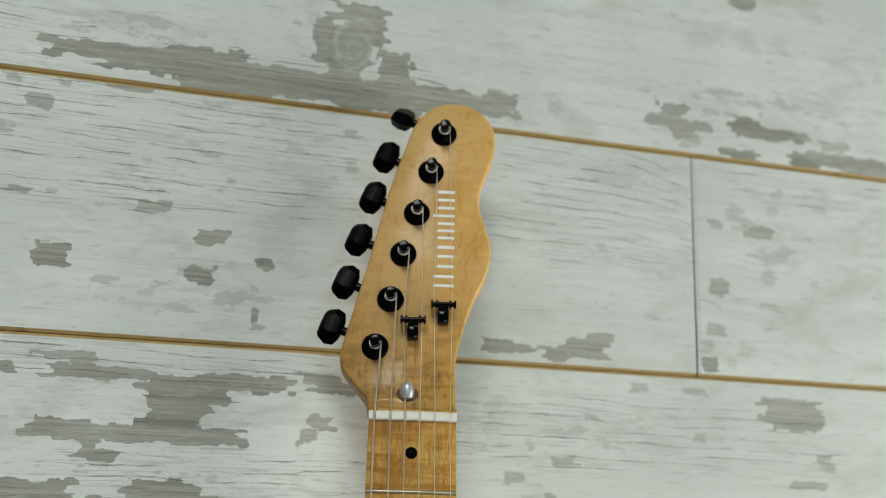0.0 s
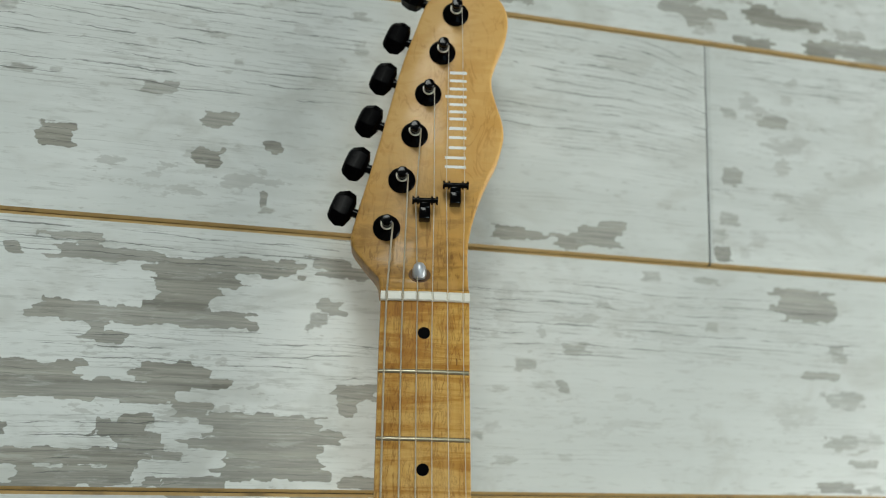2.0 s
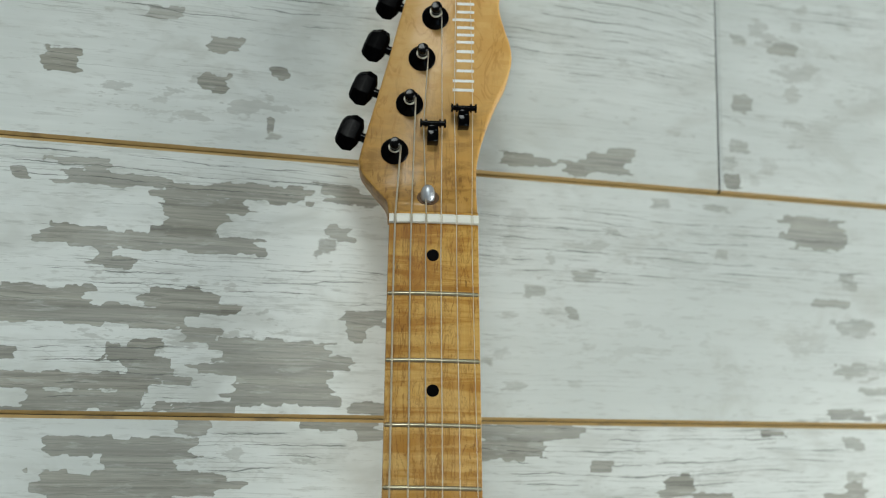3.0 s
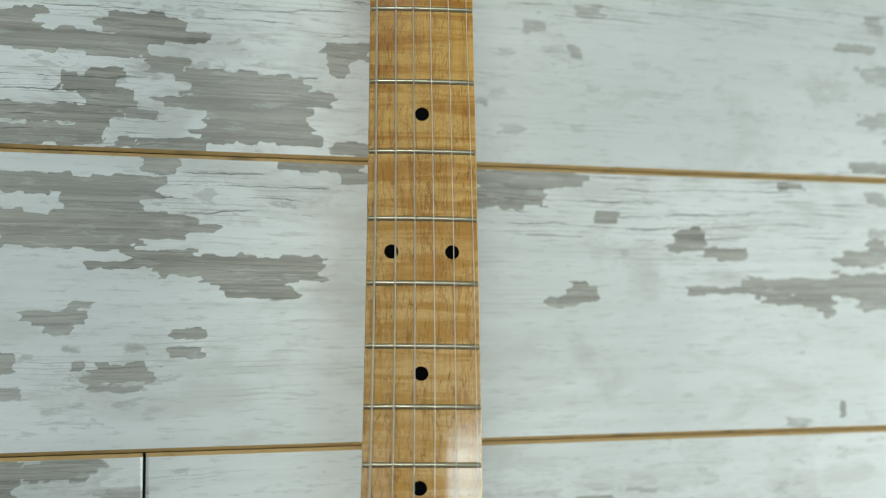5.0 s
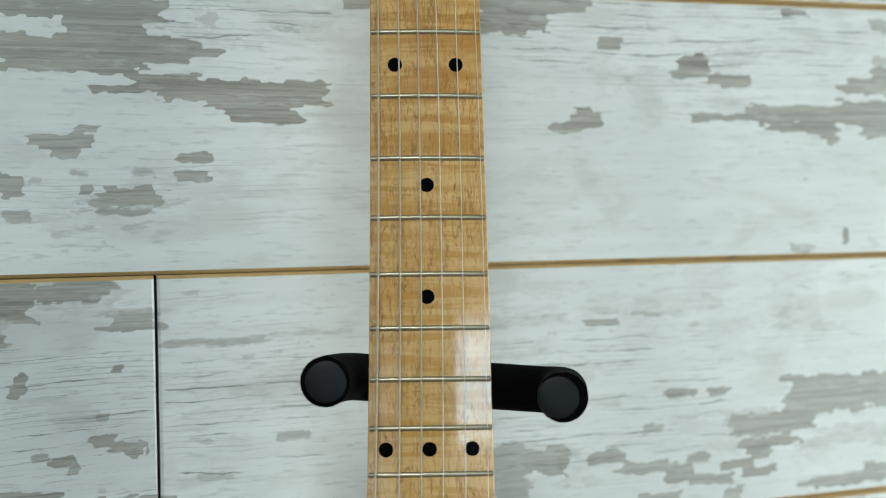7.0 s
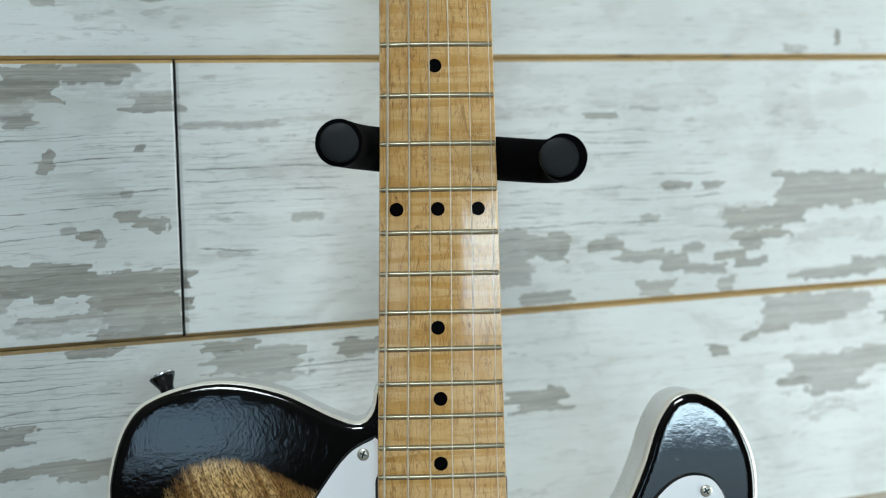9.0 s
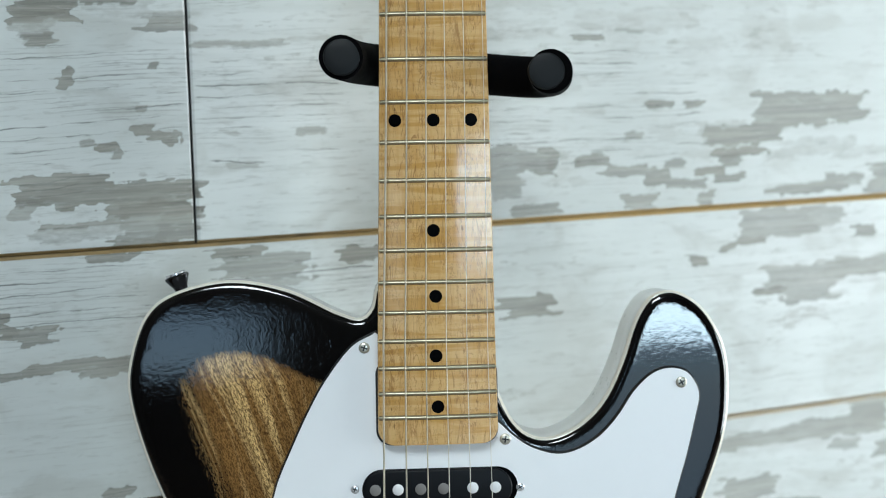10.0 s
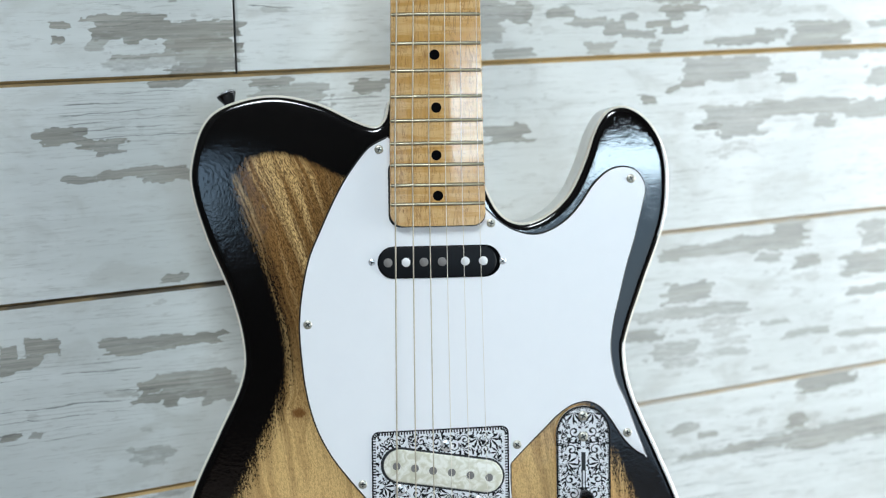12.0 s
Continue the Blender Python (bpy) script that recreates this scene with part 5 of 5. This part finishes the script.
def fan(bm, x, z, size, turn, hand, y):
    """Leaves that spread from one foot, the middle ones longest and straight."""
    foot = Vector((x, z)) - Vector((math.cos(turn), math.sin(turn))) * size * .95
    for j in range(-2, 3):
        a = turn + j * .46
        long = size * (1.95 - .2 * abs(j))
        start = foot + Vector((math.cos(a), math.sin(a))) * size * .22
        comma(bm, start, a, long, size * .36, .55 * j, y)


def ticks(bm, line, y, inset, step, length, width):
    ns = outward(line)
    run = 0.0
    for i in range(len(line)):
        p, q = line[i], line[(i + 1) % len(line)]
        seg = (q - p).length
        while run < seg:
            c = p.lerp(q, run / seg) if seg else p
            nn = ns[i].lerp(ns[(i + 1) % len(line)], run / seg if seg else 0).normalized()
            ribbon(bm, [c - nn * inset, c - nn * (inset + length)], [width, width], y)
            run += step
        run -= seg


ENG = PLATE_Y - .00006
bm = bmesh.new()
ticks(bm, bridge_line, ENG, .0006, .0017, .0017, .0009)
# black outline along the edge of the plate
ribbon(bm, [p - q * .0002 for p, q in zip(bridge_line + bridge_line[:1], outward(bridge_line) + outward(bridge_line)[:1])], [.0009] * (len(bridge_line) + 1), ENG)
part("border_and_outline", bm, ENGRAVE, bridge, "black border ticks and dark edge outline", None)
bm = bmesh.new()
tilt_line = capsule(-.0266, .0276, -.6190, .0106, radians(-9.0))
rng = random.Random(5)


def pack(tries, sizes, lo, hi, keep):
    """Discs that fill a field without touching, the large ones first."""
    got = []
    for s in sizes:
        for _ in range(tries):
            c = Vector((rng.uniform(lo[0], hi[0]), rng.uniform(lo[1], hi[1])))
            if keep(c, s) and all((c - d).length > (s + e) * 1.06 for d, e in got):
                got.append((c, s))
    return got


def fill(bm, got, tries, lo, hi, keep, y, mirror=None):
    """Single leaf cuts in the ground that the curls leave."""
    done = []
    for _ in range(tries):
        c = Vector((rng.uniform(lo[0], hi[0]), rng.uniform(lo[1], hi[1])))
        if keep(c, .0005) and all((c - d).length > e * 1.22 for d, e in got) and all((c - d).length > .00125 for d in done):
            done.append(c)
            a, k = rng.uniform(0, 6.28), rng.choice((-1.2, 1.2))
            comma(bm, c, a, .0026, .00112, k, y)
            if mirror is not None:
                comma(bm, (2 * mirror - c.x, c.y), math.pi - a, .0026, .00112, -k, y)


def on_bridge(c, s):
    if not (-.0396 + s * 1.35 < c.x < .0376 - s * 1.35 and -.688 + s < c.y < -.5962 - s * 1.35):
        return False
    x = max(-.0258, min(.0268, c.x))
    return math.hypot(c.x - x, c.y + .619 + .158 * (x - .0005)) > .0116 + s * 1.2


curls = pack(2600, (.0035, .0029, .0023, .0018, .0014, .0011), (-.0390, -.688), (.0370, -.5965), on_bridge)
for i, (c, s) in enumerate(curls):
    (fan if i % 3 == 0 and s > .0015 else scroll)(bm, c.x, c.y, s, rng.uniform(0, 6.28), rng.choice((-1, 1)), ENG)
fill(bm, curls, 16000, (-.0390, -.688), (.0370, -.5965), on_bridge, ENG)
part("engraving", bm, ENGRAVE, bridge, "black scrollwork cuts", None)
part("pickup_hole", plate(tilt_line, [(-.0007, PLATE_Y), (-.0007, PLATE_Y - .0002)]), PLY, bridge, "black pickup opening", None)
for x, z, r in ((.0028, -.6035, .0036), (-.0260, -.6300, .0036), (.0225, -.6385, .0036)):
    screw(x, z, PLATE_Y, r, bridge, CHROME, 0.9)
tilt_in = capsule(-.0261, .0276, -.6190, .0100, radians(-9.0))
bridge_pickup = part("bridge_pickup", plate(tilt_in, [(0, FRONT), (0, PLATE_Y - .0012), (.0006, PLATE_Y - .0019), (.0013, PLATE_Y - .002)]), pearl_material(), guitar, "cream pearl bridge pickup cover")
for x, z in ((-27.9, -614.8), (-16.8, -616.6), (-5.7, -618.4), (5.7, -619.9), (17.2, -622), (28.7, -623.8)):
    part("pole_piece", lathe([(.0024, PLATE_Y - .0015), (.0024, PLATE_Y - .0023), (0, PLATE_Y - .0023)], x / 1000, z / 1000, 20), POLE_GREY, bridge_pickup, "dull grey pole piece")

# control plate
ctl_line = []
for cz, a0 in ((-.5985, 0), (-.7300, 1)):
    for j in range(17):
        a = math.pi * (a0 + j / 16)
        ctl_line.append(Vector((.0877 + .0166 * math.cos(a), cz + .0166 * math.sin(a))))
control = part("control_plate", plate(ctl_line, [(0, FRONT), (0, PLATE_Y + .0003), (.0003, PLATE_Y)]), SILVER, guitar, "engraved silver control plate")
bm = bmesh.new()
ticks(bm, ctl_line, ENG, .0004, .0011, .0011, .0007)
# black ribbon paints the shadow gap round the control plate
ribbon(bm, [p - q * .0002 for p, q in zip(ctl_line + ctl_line[:1], outward(ctl_line) + outward(ctl_line)[:1])], [.0010] * (len(ctl_line) + 1), ENG)
part("border_and_outline", bm, ENGRAVE, control, "black border ticks and dark edge outline", None)
bm = bmesh.new()


def on_control(c, s):
    x = .0877 - c.x
    edge = .0149 if c.y < -.5985 else math.sqrt(max(0, .0149 ** 2 - (c.y + .5985) ** 2))
    return x + s * 1.35 < edge and x - s * 1.2 > (.0024 if -.635 < c.y < -.608 else .0002)


curls = pack(2500, (.0037, .0030, .0024, .0018, .0014, .0011), (.0877 - .0150, -.742), (.0877, -.584), on_control)
for c, s in curls:
    a, hand = rng.uniform(0, 6.28), rng.choice((-1, 1))
    cut = fan if s > .0015 and rng.random() < .35 else scroll
    cut(bm, c.x, c.y, s, a, hand, ENG)
    cut(bm, 2 * .0877 - c.x, c.y, s, math.pi - a, -hand, ENG)
fill(bm, curls, 5000, (.0877 - .0150, -.742), (.0877 - .0006, -.584), on_control, ENG, .0877)
part("engraving", bm, ENGRAVE, control, "black scrollwork cuts", None)
screw(.0877, -.5879, PLATE_Y, .0030, control, NICKEL, 0.5)
screw(.0877, -.6007, PLATE_Y, .0030, control, NICKEL, 1.1)
part("switch_slot", plate(capsule(.0877 - .00001, .0877 + .00001, -.6220, .0015), [(0, PLATE_Y), (0, PLATE_Y - .0001)]), PLY, control, "black switch slot", None)
bm = box((.0864, PLATE_Y - .0003, -.6330), (.0890, PLATE_Y + .0002, -.6105), .0001, segments=1)
part("switch_slot", bm, PLY, control, "black switch slot", None)
bm = box((.0871, PLATE_Y - .0006, -.6325), (.0883, PLATE_Y + .0002, -.6220), .0002, segments=1)
part("switch_lever", bm, CHROME, control, "thin metal switch lever", None)
bm = lathe([(0, -.0165), (.0036, -.0155), (.0046, -.012), (.0044, -.008), (.0028, -.003), (.002, .002)], 0, 0, 24)
bmesh.ops.transform(bm, matrix=Matrix.Translation((.0877, PLATE_Y, -.6350)) @ Matrix.Rotation(radians(12), 4, 'X'), verts=bm.verts[:])
part("switch_tip", bm, BLACK, control, "black switch tip")

# strap button on the shoulder
bm = lathe([(.0036, -.002), (.0032, .0012), (.0036, .0028), (.0060, .0072), (.0062, .0082), (.0055, .0088), (0, .0088)], 0, 0, 24)
n = Vector((-.34, 0, .94)).normalized()
bmesh.ops.transform(bm, matrix=Matrix.Translation((-.1242, .032, -.3940)) @ n.to_track_quat('Y', 'Z').to_matrix().to_4x4(), verts=bm.verts[:])
button = part("strap_button", bm, plain("dark_chrome", (0.035, 0.035, 0.038), 0.12, 1.0), guitar, "chrome strap button with a black top")
bm = lathe([(.0052, .0), (.0052, .0008), (.0046, .0012), (0, .0012)], 0, 0, 24)
bmesh.ops.transform(bm, matrix=Matrix.Translation(Vector((-.1242, .032, -.3940)) + n * .0088) @ n.to_track_quat('Y', 'Z').to_matrix().to_4x4(), verts=bm.verts[:])
part("rim", bm, CHROME, button, "bright chrome rim")

# ---- guitar stand ----
stand = new("guitar_stand")
back = GUITAR @ Vector((.014, .034, -.286))
stand.matrix_world = Matrix.Translation((back.x, back.y, 0))
tagged(stand, "black foam padded guitar stand with a forked neck rest", "stand")
to_stand = stand.matrix_world.inverted() @ GUITAR


def moved(bm, m=to_stand):
    bmesh.ops.transform(bm, matrix=m, verts=bm.verts[:])
    return bm


fork = spline([(-.0428, -.013), (-.0402, .004), (-.0362, .022), (-.0290, .0330), (-.012, .0352), (.014, .0372), (.040, .0400), (.0545, .0375), (.0605, .026), (.0580, .008), (.0552, -.013)], 0.004)
path = []
for i, p in enumerate(fork):
    t = (p.x + .04) / .097
    path.append((p.x, p.y, -.2850 - .0078 * max(0, min(1, t)) + .0035 * max(0, min(1, (p.y + .013) / .045))))
cradle = part("neck_rest", moved(tube(path, .0105, 24)), FOAM, stand, "black foam covered fork")
for (x, y, z), side in ((path[0], -1), (path[-1], 1)):
    bm = lathe([(.0087, .002), (.0087, -.0006), (.0084, -.0013), (.0078, -.0015), (.004, -.0017), (0, -.0017)], x - (.0019 if side > 0 else -.0004), z, 32)
    bmesh.ops.translate(bm, vec=(0, y, 0), verts=bm.verts[:])
    part("end_cap", moved(bm), CAP, cradle, "dark grey rubber end cap")
part("post", tube([(0, .004, -.004 + back.z), (0, .0045, back.z * .5), (0, .005, .10)], .010, 16), FIREMETAL, stand)
low = stand.matrix_world.inverted() @ (GUITAR @ Vector((0, .03, -.796)))
for sx in (-.12, .12):
    part("leg", tube([(0, .005, .11), (sx * .6, -.02, .10), (sx * 1.6, -.12, .008)], .009, 12), FIREMETAL, stand)
    part("body_rest", tube([(0, .005, .13), (sx * .5, .0, low.z - .012), (sx * .7, low.y + .0, low.z - .012), (sx * .7, low.y - .055, low.z - .008)], .009, 12), FOAM, stand)
part("leg", tube([(0, .005, .11), (0, .012, .05), (0, .018, .008)], .009, 12), FIREMETAL, stand)

# unseen windows: the one beside the camera is made up for the east lamp, those behind it follow the reflections
def window(name, along_x, at, hole, label):
    a0, a1, z0, z1 = hole
    win = new(name)
    m = Matrix.Translation(((a0 + a1) / 2, at, z0)) if along_x else Matrix.Translation((at, (a0 + a1) / 2, z0)) @ Matrix.Rotation(radians(90), 4, 'Z')
    win.matrix_world = m
    tagged(win, label, kind="structure")
    hw, hh, f = (a1 - a0) / 2, z1 - z0, .035
    for lo, hi in (((-hw, -.10, 0), (-hw + f, -.07, hh)), ((hw - f, -.10, 0), (hw, -.07, hh)), ((-hw + f, -.10, 0), (hw - f, -.07, f)), ((-hw + f, -.10, hh - f), (hw - f, -.07, hh))):
        part("window_frame", box(lo, hi, .004), FRAME, win)


window("window_1", False, X1, OPEN_EAST[0], "made-up low white frame round the added east lamp")
window("window_2", True, Y0, OPEN_SOUTH[0], "small white framed window letting in daylight")
window("window_3", True, Y0, OPEN_SOUTH[1], "small white framed window letting in daylight")
